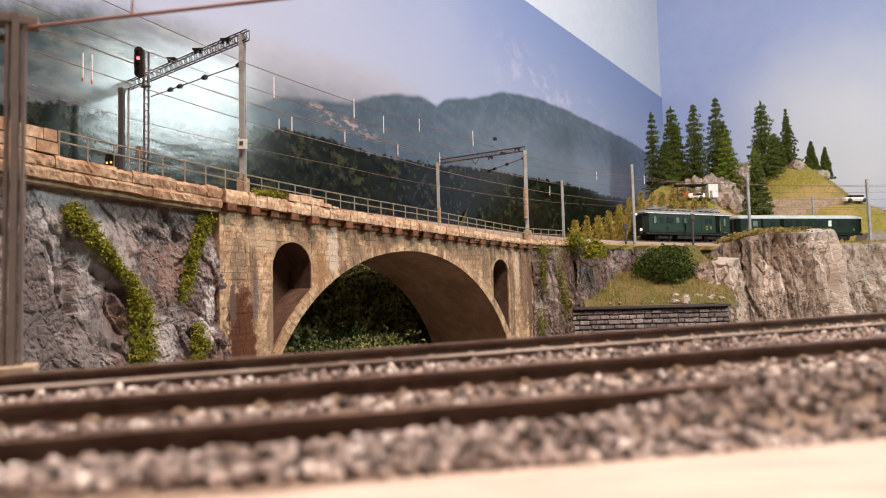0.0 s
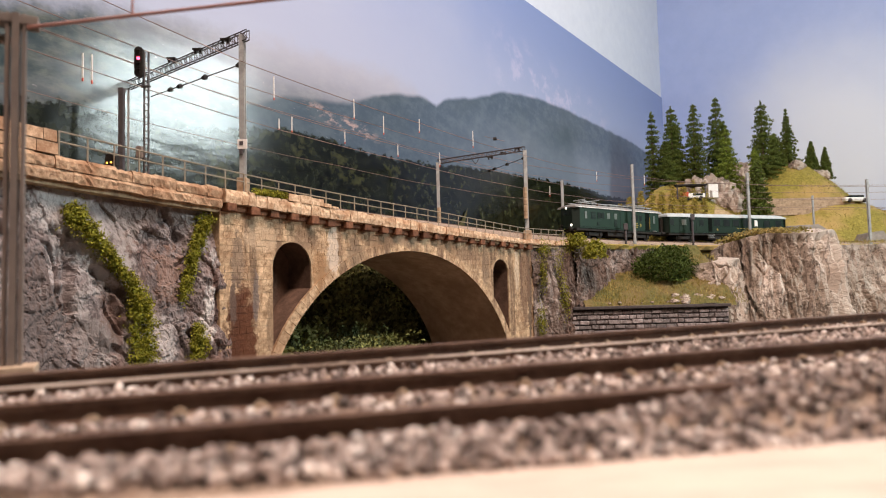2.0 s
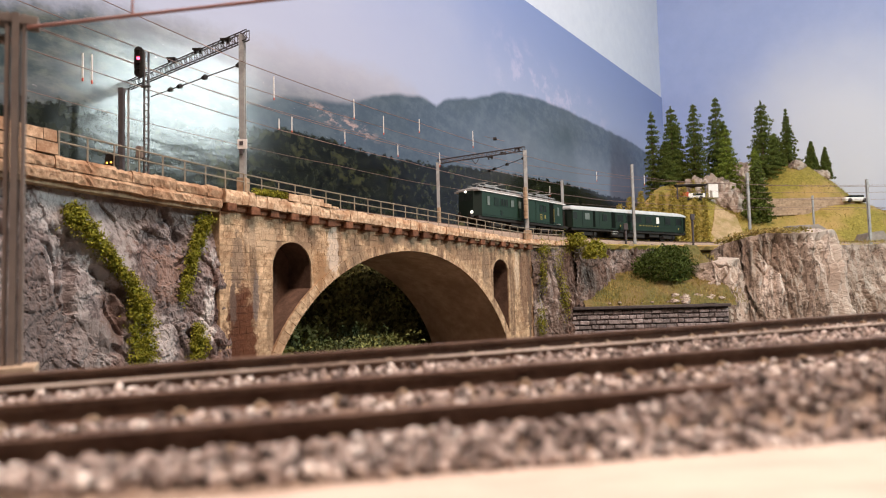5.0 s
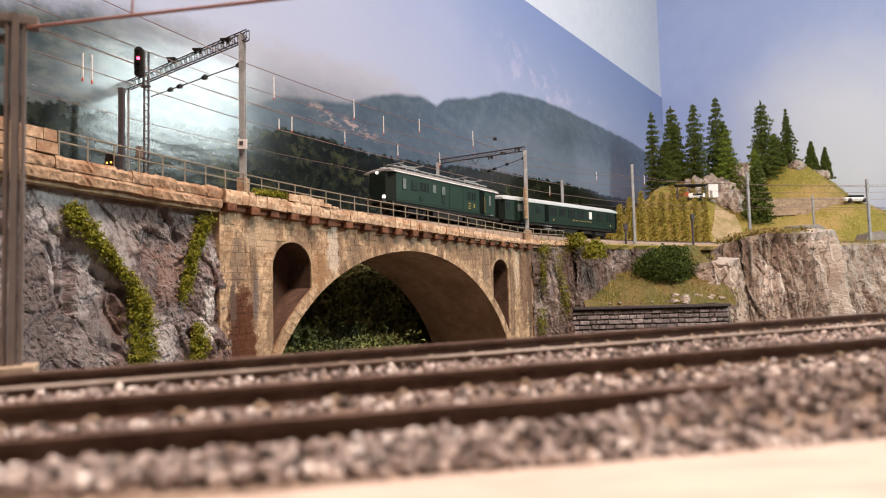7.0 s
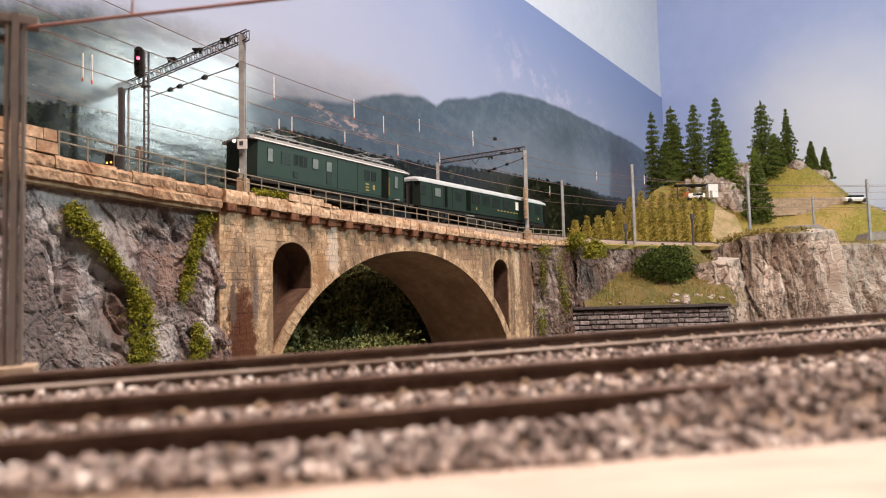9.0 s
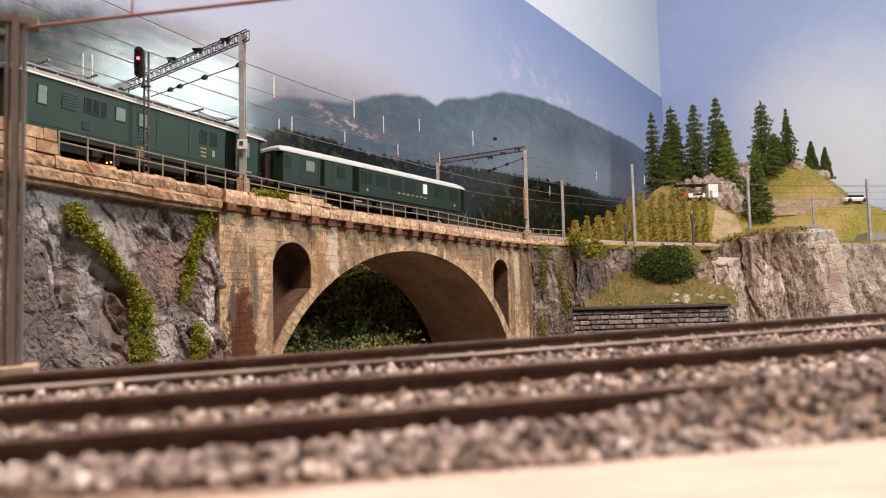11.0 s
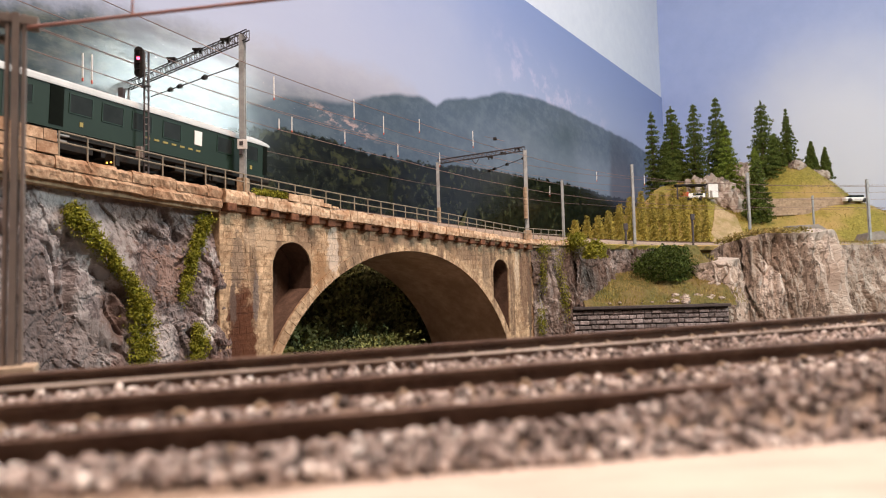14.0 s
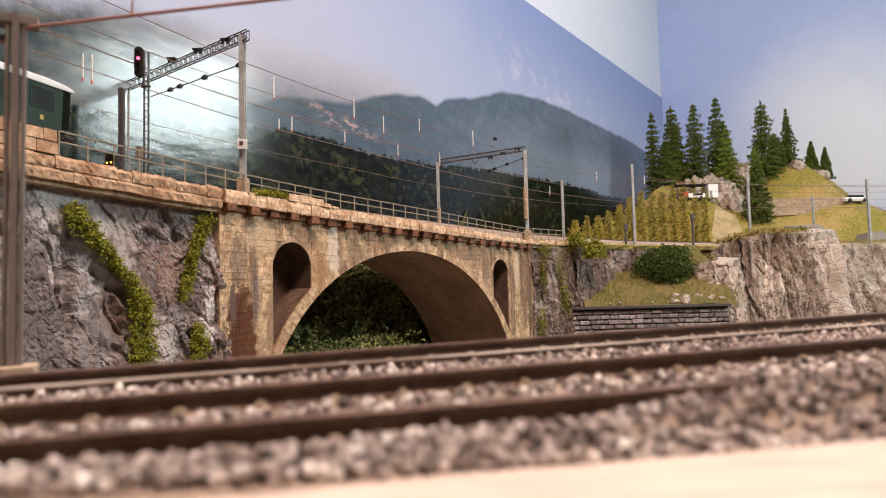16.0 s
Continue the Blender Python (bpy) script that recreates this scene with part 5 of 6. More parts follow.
    rock_face("rock_shoulder", "tan rock shoulder beside the outcrop", knob, lambda u: 20 + 9 * u, -110, 5, 18, 12.0, ROCK_WARM, 170, 150, lean=12, back=26, rise=2, rib=4.0, chip=0.9)

    def far(u):
        s = 720 + 330 * u
        a = heading(s)
        p = along(s, 26)
        return (p.x, p.y), (math.cos(a), -math.sin(a))
    rock_face("cliff_far", "tan rock bank under the upper track", far, lambda u: deck_z(720 + 330 * u) - 4, -110, 8, 24, 15.0, ROCK_WARM, 220, 140, lean=36, back=26, rib=6.0, chip=1.0)
    # grass bank between the wall and the track
    def bank(u, v):
        x = 176 + 190 * u
        y = 803 + 122 * v
        k = min(1, max(0, (x - 300) / 50))
        z = -31 + (38 * min(1, v / 0.55) + 8 * v) * (1 - k) + 82 * v ** 0.9 * k + 3.0 * fbm(x / 25, y / 25, 0.1, 4) + 1.2 * fbm(x / 5, y / 5, 0.4, 3)
        return (x, y, z)
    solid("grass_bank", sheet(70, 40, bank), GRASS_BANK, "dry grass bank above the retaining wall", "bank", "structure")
    # verge along the track
    solid("track_verge", ribbon(300, 1300, 8, lambda s: [(19 + 5 * fbm(s / 14, 4, 0, 3), deck_z(s) - 4 + 2 * fbm(s / 12, 0, 0, 3)), (13, deck_z(s) - 2 + 1.5 * fbm(s / 9, 7, 0, 3)), (4, deck_z(s) - 1.5), (4, deck_z(s) - 14), (16, deck_z(s) - 9)]), GRASS, "dry grassy verge beside the upper track", "verge", "structure")


def retaining_wall():
    t = thing("retaining_wall", "dark grey coursed stone retaining wall with flat coping", "wall", (0, 0, 0), kind="structure")
    part("core", boxes((256, 808, -78, 196, 10, 92)), WALLJOINT, t)
    part("coping", boxes((256, 804, -31.5, 200, 14, 3.4), bevel=0.5), WALLJOINT, t, "flat dark coping")
    rnd = random.Random(6)
    n = 0
    for r in range(9):
        z = -37.6 - 6.0 * r
        x = 159 + rnd.uniform(-4, 0)
        while x < 353:
            w = rnd.uniform(7, 16)
            a, b = max(x, 158), min(x + w - 0.8, 354)
            if b - a > 2:
                part("wall_stone", boxes(((a + b) / 2, 802.8 + rnd.uniform(-0.8, 0.8), z + rnd.uniform(-0.4, 0.4), b - a, 4, rnd.uniform(3.6, 5.0)), bevel=0.7), WALLSTONE, t)
            x += w


# ---- plants ----
def conifer(name, height, radius, seed, material, label, slim=False):
    """Foam-clad model tree: tiers of drooping boughs, each a string of ragged clumps."""
    rnd = random.Random(seed)
    t = thing(name, label, "tree", group="conifers on the hill")
    part("trunk", rod(bmn(), (0, 0, -4), (0, 0, height * 0.96), height * 0.018 + 0.6, 7, 0.5), BARK, t)
    pts = []
    lop = rnd.uniform(0, 6.28)
    k = 0.05
    while k < 0.985:
        z = height * k
        env = (1 - k) ** 0.95 if slim else 1.15 * (1 - k) ** 0.58 * min(1.0, 0.75 + k * 1.8)
        r = radius * env * rnd.uniform(0.82, 1.12) + 0.6
        arms = max(3, int((10 if slim else 9) * (0.35 + env)))
        a0 = rnd.uniform(0, 6.28)
        for j in range(arms):
            a = a0 + 6.283 * j / arms + rnd.uniform(-0.35, 0.35)
            rr = r * rnd.uniform(0.62, 1.18) * (1 + 0.14 * math.cos(a - lop))
            n = max(2, int(rr / 6.0))
            for q in range(n):
                d = (q + 0.8) / n
                c = Vector((math.cos(a) * rr * d, math.sin(a) * rr * d, z + 2.0 - 0.30 * rr * d + rnd.uniform(-1, 1)))
                w = rnd.uniform(3.2, 6.2) * (0.62 if slim else 1.0) * (1.15 - 0.45 * d) * (0.5 + 0.5 * min(1, env * 2.2))
                for _ in range(30):
                    o = Vector((rnd.gauss(0, 1), rnd.gauss(0, 1), rnd.gauss(0, 0.75)))
                    pts.append(c + o.normalized() * w * rnd.uniform(0.72, 1.05))
        k += (0.050 if slim else 0.062) * rnd.uniform(0.8, 1.25) * min(1.0, 110 / height + 0.25)
    pts += [Vector((rnd.gauss(0, 0.7), rnd.gauss(0, 0.7), height * rnd.uniform(0.93, 1.01))) for _ in range(60)]
    part("crown", leaves(pts, 1.7, seed + 1), material, t)
    return t


def plants():
    rows = ((448, 1340, 357, 22, PINE), (490, 1340, 368, 29, PINE), (537, 1340, 370, 29, PINE), (585, 1340, 384, 35, PINE), (508, 1372, 340, 24, PINE), (604, 1352, 335, 26, PINE),
            (572, 1270, 300, 27, PINE_LIGHT), (468, 1320, 290, 20, PINE), (681, 1340, 376, 35, PINE), (588, 1180, 222, 25, PINE), (606, 1225, 250, 16, PINE_LIGHT), (712, 1352, 305, 22, PINE),
            (736, 1345, 358, 25, PINE), (786, 1345, 287, 17, PINE), (815, 1345, 272, 17, PINE))
    for i, (x, y, top, r, m) in enumerate(rows):
        z = ground_at(x, y)
        ob = conifer("conifer", max(40, top - z), r, 20 + i, m, "bright green model conifer on the hill" if m is PINE_LIGHT else "dark green model conifer on the hill", i > 11)
        ob.location = (x * MM, y * MM, z * MM + Z0)

    def bush(at, rx, rz, n, material, label, seed, size=2.0):
        rnd = random.Random(seed)
        pts = []
        while len(pts) < n:
            d = Vector((rnd.gauss(0, 1), rnd.gauss(0, 1), rnd.gauss(0, 1))).normalized()
            k = 1 + 0.42 * fbm(d.x * 2.2, d.y * 2.2, d.z * 2.2 + seed, 4)
            if d.z > -0.35:
                pts.append((d.x * rx * k * rnd.random() ** 0.3, d.y * rx * k * rnd.random() ** 0.3, (d.z + 0.25) * rz * k))
        t = thing("bush", label, "bush", at)
        part("stem", rod(bmn(), (0, 0, -rz * 0.25), (0, 0, rz * 0.6), 1.6, 6, 0.7), BARK, t)
        part("foliage", leaves(pts, size, seed), material, t)
    bush((298, 868, 3), 40, 32, 13000, BUSH, "broad dark green bush on the grass bank", 31, 1.5)
    bush((190, 800, 32), 15, 16, 1500, MOSS, "yellow-green bush at the bridge end", 32, 1.5)
    bush((170, 806, 48), 11, 11, 800, MOSS, "small yellow-green bush at the bridge end", 33, 1.5)
    # vineyard: single vines in rows up the slope
    rnd = random.Random(40)
    kinds = []
    for k in range(4):
        t = thing("vine", "yellow-green vine on a stake in the vineyard", "vine", (0, 0, 0), group="vines of the vineyard")
        part("stake", rod(bmn(), (0, 0, -3), (0, 0, 24), 0.6, 5), BARK, t)
        pts = [(rnd.gauss(0, 4.2) * (1 - 0.6 * h), rnd.gauss(0, 4.6) * (1 - 0.6 * h), 1 + 25 * h) for h in (rnd.random() ** 1.1 for _ in range(380))]
        part("foliage", leaves(pts, 1.65, 70 + k), VINE, t)
        kinds.append(t)
    used = 0
    for i in range(13):
        for j in range(12):
            k = j / 11
            y = 958 + 5.2 * i + 190 * k + rnd.uniform(-2, 2)
            x = (200 + 18.5 * i) * (1 + 0.185 * k) + rnd.uniform(-1.5, 1.5)
            z = ground_at(x, y)
            m = Matrix.LocRotScale((x * MM, y * MM, z * MM + Z0), Euler((0, 0, rnd.uniform(-0.4, 0.4))), Vector((1, 1, rnd.uniform(0.75, 1.2))))
            if used < 4:
                kinds[used].matrix_world = m
            else:
                copy_thing(kinds[used % 4], m)
            used += 1
    # moss on the left cliff
    def moss(line, n, seed):
        """Clumps of fine moss along a line of (s, z, half width)."""
        r = random.Random(seed)
        pts = []
        while len(pts) < n:
            k = r.uniform(0, len(line) - 1.001)
            i = int(k)
            a, b = (tuple(line[i + j]) for j in (0, 1))
            s, z, w = (a[j] + (b[j] - a[j]) * (k - i) for j in range(3))
            if r.random() > w / 8:
                continue
            s, z = s + r.gauss(0, 0.52) * w, z + r.gauss(0, 2.0)
            if fbm(s / 5, z / 5, seed, 3) < r.uniform(-0.55, 0.1):
                continue
            d = (deck_z(s) - 13 - z) / (deck_z(s) + 82)
            q = along(s, 6 + 12 * d + 2.5 * fbm(s / 4, z / 4, 2.5, 3) + r.uniform(-1, 4.5), z)
            pts += [q + Vector((r.gauss(0, 0.7), r.gauss(0, 0.7), r.gauss(0, 0.7))) for _ in range(3)]
        solid("moss_streak", leaves(pts, 0.75, seed), MOSS, "yellow-green moss growing down the rock", "moss", "stuff")
    moss([(-296, 47, 6), (-290, 38, 7), (-277, 24, 4), (-266, 11, 3), (-258, 0, 5), (-257, -13, 7), (-256, -42, 8)], 16000, 61)
    moss([(-206, 50, 4.5), (-212, 38, 4), (-219, 22, 4), (-228, -4, 3)], 7000, 62)
    moss([(-217, -22, 2), (-217, -32, 5), (-219, -45, 5)], 3500, 63)
    pts = []
    r = random.Random(66)
    for s0, o0, z0, sx, sz, n in ((241, 17, 42, 6, 6, 320), (233, 20, 14, 2.5, 14, 380), (227, 20, -46, 3, 10, 420), (270, 26, -18, 4, 12, 460), (262, 24, 20, 3, 12, 220), (296, 20, 50, 9, 6, 460), (330, 22, 44, 14, 5, 300)):
        for _ in range(n):
            k = r.gauss(s0, sx)
            pts.append(along(k, o0 + r.uniform(-6, 4), r.gauss(z0, sz)))
    solid("cliff_moss", leaves(pts, 0.9, 67, 3), MOSS, "yellow-green moss tufts on the abutment cliff", "moss", "stuff")
    tufts = []
    for _ in range(1500):
        k = math.pi * r.uniform(0.35, 1.0)
        q = r.uniform(0.45, 0.92)
        tufts.append((474 + 92 * q * math.cos(k), 925 - 52 * q * math.sin(k), 66 + r.uniform(-4, 4) - 14 * max(0, k / math.pi - 0.7) / 0.3))
    solid("outcrop_grass", leaves(tufts, 1.8, 68), GRASS_BLADE, "dry grass tufts on top of the outcrop", "grass", "stuff")
    pts = [along(r.uniform(-171, -141), FACE + r.uniform(1.5, 7.5), 0) for _ in range(900)]
    pts = [Vector((q.x, q.y, deck_z(-156) + 0.5 + 4.5 * r.random() ** 2)) for q in pts]
    solid("deck_moss", leaves(pts, 1.1, 69), MOSS, "bright green moss tuft on the cornice beside the mast", "moss", "stuff")


def hill_things():
    # house, wall and shelter on the terrace
    t = thing("white_building", "small white plastered building among the rocks", "building", (508, 1200, 153), 0.1)
    part("wall", boxes((0, 0, 13, 19, 18, 26), bevel=0.4), WHITE, t)
    part("roof", boxes((0, 0, 26.5, 20, 19, 1.2)), GREYROAD, t)
    part("door", boxes((-5, -9.1, 7, 5, 0.6, 13)), GREYROAD, t)
    t = thing("open_shelter", "dark flat roof on posts beside the white building", "shelter", (466, 1195, 153))
    part("roof", boxes((0, 0, 24.5, 58, 24, 2.4)), BLACK, t)
    for x in (-26, 26):
        part("post", boxes((x, -8, 11, 2.0, 2.0, 26)), STEEL_DK, t)
    t = thing("parked_van", "white and red van standing under the dark roof", "van", (470, 1190, ground_at(470, 1190)))
    part("body", boxes((0, 0, 9, 40, 15, 9), bevel=1.2), WHITE, t)
    part("cabin", boxes((-16, 0, 11, 11, 15.4, 10), bevel=1.4), RED, t, "red cab")
    part("window", boxes((6, -7.6, 11, 18, 0.5, 4)), GLASS_DK, t)
    for x in (-14, 12):
        part("wheel", rod(bmn(), (x, -8, 4), (x, -5, 4), 4, 12), BLACK, t)
    t = thing("terrace_wall", "tan dry-stone terrace wall on the hill", "wall", (0, 0, 0), kind="structure")
    rnd = random.Random(7)
    part("core", boxes((692, 1207, 134, 160, 8, 32)), TERRACE, t)
    for r in range(7):
        x = 613.0
        while x < 770:
            w = rnd.uniform(6, 13)
            part("wall_stone", boxes((x + w / 2, 1204.2 + rnd.uniform(-0.4, 0.4), 120 + 4.5 * r + rnd.uniform(-0.3, 0.3), w - 0.3, 4, 4.2)), TERRACE, t)
            x += w
    bm = prism([(-46, 0), (-40, 33), (12, 35), (32, 22), (52, 0)], -20, 20)
    solid("concrete_ramp", bm, GREYROAD, "grey concrete ramp beside the track", "ramp", at=(622, 1096, 54))
    bm = prism([(-26, 0), (-16, 18), (8, 22), (26, 0)], -16, 16)
    solid("grey_mound", bm, GREYROAD, "grey gravel mound beside the track", "mound", at=(741, 1102, 54))
    def boulder(at, r, seed, sz, fine=4, name="hill_rock", label="tan weathered rock standing out of the hillside"):
        bm = bmesh.new()
        bmesh.ops.create_icosphere(bm, subdivisions=fine, radius=1)
        for q in bm.verts:
            k = r * (1 + 0.45 * rough_rock(q.co * 14, 9, seed))
            q.co = Vector((q.co.x * k, q.co.y * k * 0.8, q.co.z * k * sz))
        solid(name, bm, ROCK_WARM, label, "rock", group="rocks of the hillside", at=at)
    for x, y, dz, r, seed, sz in ((545, 1255, 14, 34, 1, 1.15), (508, 1262, 14, 26, 2, 1.1), (570, 1240, 8, 22, 8, 1.2), (632, 1325, 22, 34, 3, 1.2), (530, 1235, 0, 20, 9, 1.0), (745, 1330, 2, 16, 4, 0.7), (795, 1335, -6, 20, 5, 0.6), (585, 1240, 0, 18, 6, 0.9)):
        boulder((x, y, ground_at(x, y) + dz), r, seed, sz)
    rnd = random.Random(91)
    for i in range(26):
        x = rnd.uniform(285, 352) if i < 18 else rnd.uniform(185, 290)
        y = rnd.uniform(806, 824) if i < 18 else rnd.uniform(805, 810)
        boulder((x, y, -29 + (y - 803) * 0.5), rnd.uniform(2.0, 6.5) if i < 18 else rnd.uniform(1.2, 2.6), 20 + i, 0.5, 3, "rubble_stone", "pale rubble stone lying on the grass bank")

    def sandy(u, v):
        y = 1022 + 170 * v
        x = 462 + (y - 1022) * 0.40 + (u - 0.5) * (92 - 56 * v)
        return (x, y, ground_at(x, y) + 2.6 + 1.0 * fbm(x / 12, y / 12, 0.7, 3))
    solid("sandy_track", sheet(20, 40, sandy), PATH, "sandy tan footpath running up the hill", "path", "structure")
    rnd = random.Random(77)
    v, f = [], []
    for _ in range(16000):
        if rnd.random() < 0.75:
            x, y = rnd.uniform(440, 900), rnd.uniform(1000, 1400)
            z = ground_at(x, y)
        else:
            x, y = rnd.uniform(190, 380), rnd.uniform(805, 900)
            k = min(1, max(0, (x - 300) / 50))
            w = (y - 803) / 122
            z = -31 + (38 * min(1, w / 0.55) + 8 * w) * (1 - k) + 82 * w ** 0.9 * k
        b, a, h = len(v), rnd.uniform(0, 6.28), rnd.uniform(2.0, 4.5)
        v += [(x - 0.5 * math.cos(a), y - 0.5 * math.sin(a), z - 1), (x + 0.5 * math.cos(a), y + 0.5 * math.sin(a), z - 1), (x + rnd.gauss(0, 1.2), y + rnd.gauss(0, 1.2), z + h)]
        f.append((b, b + 1, b + 2))
    solid("grass_blades", (v, f), GRASS_BLADE, "dry yellow-green static grass", "grass", "stuff")
    t = thing("white_car", "small pale car parked on the terrace", "car", (779, 1205, ground_at(779, 1205) + 1), 0.1)
    part("body", boxes((0, 0, 6, 48, 20, 7), bevel=1.5), WHITE, t)
    part("cabin", boxes((2, 0, 11, 28, 17, 6), bevel=2), GLASS_DK, t)
    for x in (-15, 15):
        for y in (-9, 9):
            part("wheel", rod(bmn(), (x, y - 2, 4), (x, y + 2, 4), 4, 12), BLACK, t)


# ---- train ----
def body_shell(length, width, h, nose):
    """A plan with cut corners pulled up, in the vehicle's space: x forwards, near side at +y."""
    L, w = length / 2, width / 2
    out = [(-L - nose, -w * 0.62), (-L, -w), (L, -w), (L + nose, -w * 0.62), (L + nose, w * 0.62), (L, w), (-L, w), (-L - nose, w * 0.62)]
    return out


def extrude_plan(out, z0, z1):
    n = len(out)
    v = [(x, y, z0) for x, y in out] + [(x, y, z1) for x, y in out]
    f = [tuple(reversed(range(n))), tuple(range(n, 2 * n))] + [(i, (i + 1) % n, (i + 1) % n + n, i + n) for i in range(n)]
    bm = bmesh.new()
    vs = [bm.verts.new(q) for q in v]
    for q in f:
        bm.faces.new([vs[i] for i in q])
    return bm


def arched_roof(L, w, z, rise, over):
    """A shallow barrel roof whose ends dip over the end walls."""
    n = 12
    v, f = [], []
    stations = ((-0.5 * L, 0.30), (-0.5 * L + 2.0, 0.62), (-0.5 * L + 6.0, 0.88), (-0.5 * L + 13.0, 1.0), (0.5 * L - 13.0, 1.0), (0.5 * L - 6.0, 0.88), (0.5 * L - 2.0, 0.62), (0.5 * L, 0.30))
    for x, k in stations:
        v += [(x, math.cos(math.pi * i / n) * (w / 2 + over), z + rise * k * math.sin(math.pi * i / n) ** 0.8) for i in range(n + 1)]
        v += [(x, -(w / 2 + over), z - 1.0), (x, w / 2 + over, z - 1.0)]
    m = n + 3
    for s in range(len(stations) - 1):
        f += [(s * m + i, s * m + (i + 1) % m, (s + 1) * m + (i + 1) % m, (s + 1) * m + i) for i in range(m)]
    f += [tuple(range(m)), tuple(range(len(v) - 1, len(v) - m - 1, -1))]
    bm = bmesh.new()
    vs = [bm.verts.new(q) for q in v]
    for q in f:
        bm.faces.new([vs[i] for i in q])
    return bm


def bogie(t, x, n):
    b = part("bogie", boxes((x, 0, 6.5, 34, 22, 4), (x, -11, 6, 30, 2, 5), (x, 11, 6, 30, 2, 5), bevel=0.3), BLACK, t)
    for k in (-11, 11):
        for y in (-8.4, 8.4):
            part("wheel", rod(bmn(), (x + k, y - 1.2, 5.6), (x + k, y + 1.2, 5.6), 5.6, 18), BLACK, b)
        part("axle_box", boxes((x + k, 12.4, 5.6, 4.4, 2.2, 4.4), bevel=0.4), BLACK, b)


def windows(t, rows, y, material):
    for x, z, w, h in rows:
        p = part("window", boxes((x, y, z, w, 0.5, h), bevel=0.15), material, t)
        part("frame", boxes((x, y + 0.1, z + h / 2 + 0.3, w + 1.0, 0.55, 0.5), (x, y + 0.1, z - h / 2 - 0.3, w + 1.0, 0.55, 0.5), (x - w / 2 - 0.3, y + 0.1, z, 0.5, 0.55, h), (x + w / 2 + 0.3, y + 0.1, z, 0.5, 0.55, h)), GREEN, p)


def locomotive():
    t = thing("electric_locomotive", "dark green electric luggage locomotive with grey roof, heading the train", "locomotive")
    L, w = 166.0, 33.0
    part("body", extrude_plan(body_shell(L, w, 28, 8), 13, 41), GREEN, t)
    for e in (-1, 1):
        k = part("end_cab", extrude_plan([(e * (L / 2 + 0.3), -w / 2 - 0.25), (e * (L / 2 + 8.3), -w * 0.31 - 0.25), (e * (L / 2 + 8.3), w * 0.31 + 0.25), (e * (L / 2 + 0.3), w / 2 + 0.25)][::e], 13, 41.2), GREEN_DK, t, "dark green cab end, its shade in the paint")
        for y in (-6.5, 0, 6.5):
            part("window", boxes((e * (L / 2 + 8.4), y, 34, 0.5, 4.6, 6.2)), GLASS_DK, k)
        for y in (-9, 9):
            part("headlight", rod(bmn(), (e * (L / 2 + 8.2), y, 17), (e * (L / 2 + 9.6), y, 17), 1.7, 14), LAMP_WHITE if e > 0 and y > 0 else BLACK, k, "lit white headlight" if e > 0 and y > 0 else "unlit headlight")
            part("buffer", rod(bmn(), (e * (L / 2 + 8), y, 12), (e * (L / 2 + 13), y, 12), 2.4, 12), BLACK, k)
        part("headlight", rod(bmn(), (e * (L / 2 + 8.2), 0, 40.5), (e * (L / 2 + 9.6), 0, 40.5), 1.4, 14), LAMP_WHITE if e > 0 else WHITE, k, "lit white headlight" if e > 0 else "unlit headlight")
    part("roof", arched_roof(L + 16, w, 41.6, 5.0, 0.9), ROOF_GREY, t)
    part("gutter", boxes((0, -w / 2 - 1.0, 41.2, L + 8, 0.8, 0.9), (0, w / 2 + 1.0, 41.2, L + 8, 0.8, 0.9)), WHITE, t, "pale gutter strip")
    # The last, long box is added only to keep the gap below dark.
    part("frame", boxes((0, 0, 11.5, L + 10, w - 2, 3.4), (0, 0, 7.4, 50, w - 6, 7), (0, -2, 6.6, L - 8, 8, 7.6)), BLACK, t)
    for x in (-50, 50):
        bogie(t, x, 2)
    # roof walk, pantographs
    for y in (-7, 7):
        part("roof_walk", boxes((0, y, 48.6, L * 0.94, 4.2, 0.8), *[(k * 12.0, y, 47.2, 0.9, 3.4, 2.4) for k in range(-6, 7)]), STEEL, t)
    for x in (-52, 52):
        pn = part("pantograph", boxes((x, 0, 49.0, 34, 16, 1.0)), STEEL_DK, t)
        bm = bmn()
        for y in (-6, 6):
            rod(bm, (x - 14, y, 50), (x + 14, y * 0.6, 53.0), 0.6, 5)
            rod(bm, (x + 14, y, 50), (x - 14, y * 0.6, 53.4), 0.6, 5)
        rod(bm, (x - 14, -11, 53.6), (x - 14, 11, 53.6), 0.7, 5)
        rod(bm, (x + 14, -11, 53.2), (x + 14, 11, 53.2), 0.7, 5)
        part("arms", bm, STEEL, pn)
        for dx in (-14, 14):
            for y in (-7, 7):
                part("insulator", rod(bmn(), (x + dx, y, 46.5), (x + dx, y, 49), 1.2, 8), CORBEL, pn)
    part("roof_box", boxes((0, 0, 48, 26, 14, 4), (22, 4, 47.5, 8, 8, 3), bevel=0.4), ROOF_GREY, t)
    y = w / 2 + 0.1
    windows(t, ((71.5, 31, 4.5, 10), (26.5, 31.5, 6, 8), (11.6, 31.5, 6, 8), (-72.4, 30.5, 4.5, 11)), y, WINDOW_LT)
    windows(t, ((46.5, 31.5, 3.4, 8), (42, 31.5, 3.4, 8), (37.5, 31.5, 3.4, 8), (-33.7, 31.5, 5, 8), (-42, 31.5, 5, 8)), y, GLASS_DK)
    g = part("louvre", boxes((56.8, y, 31, 9, 0.4, 10)), GREEN_DK, t, "dark green louvre panel")
    for k in range(6):
        part("slat", boxes((56.8, y + 0.3, 27 + 1.6 * k, 8.4, 0.5, 0.6)), GREEN, g)
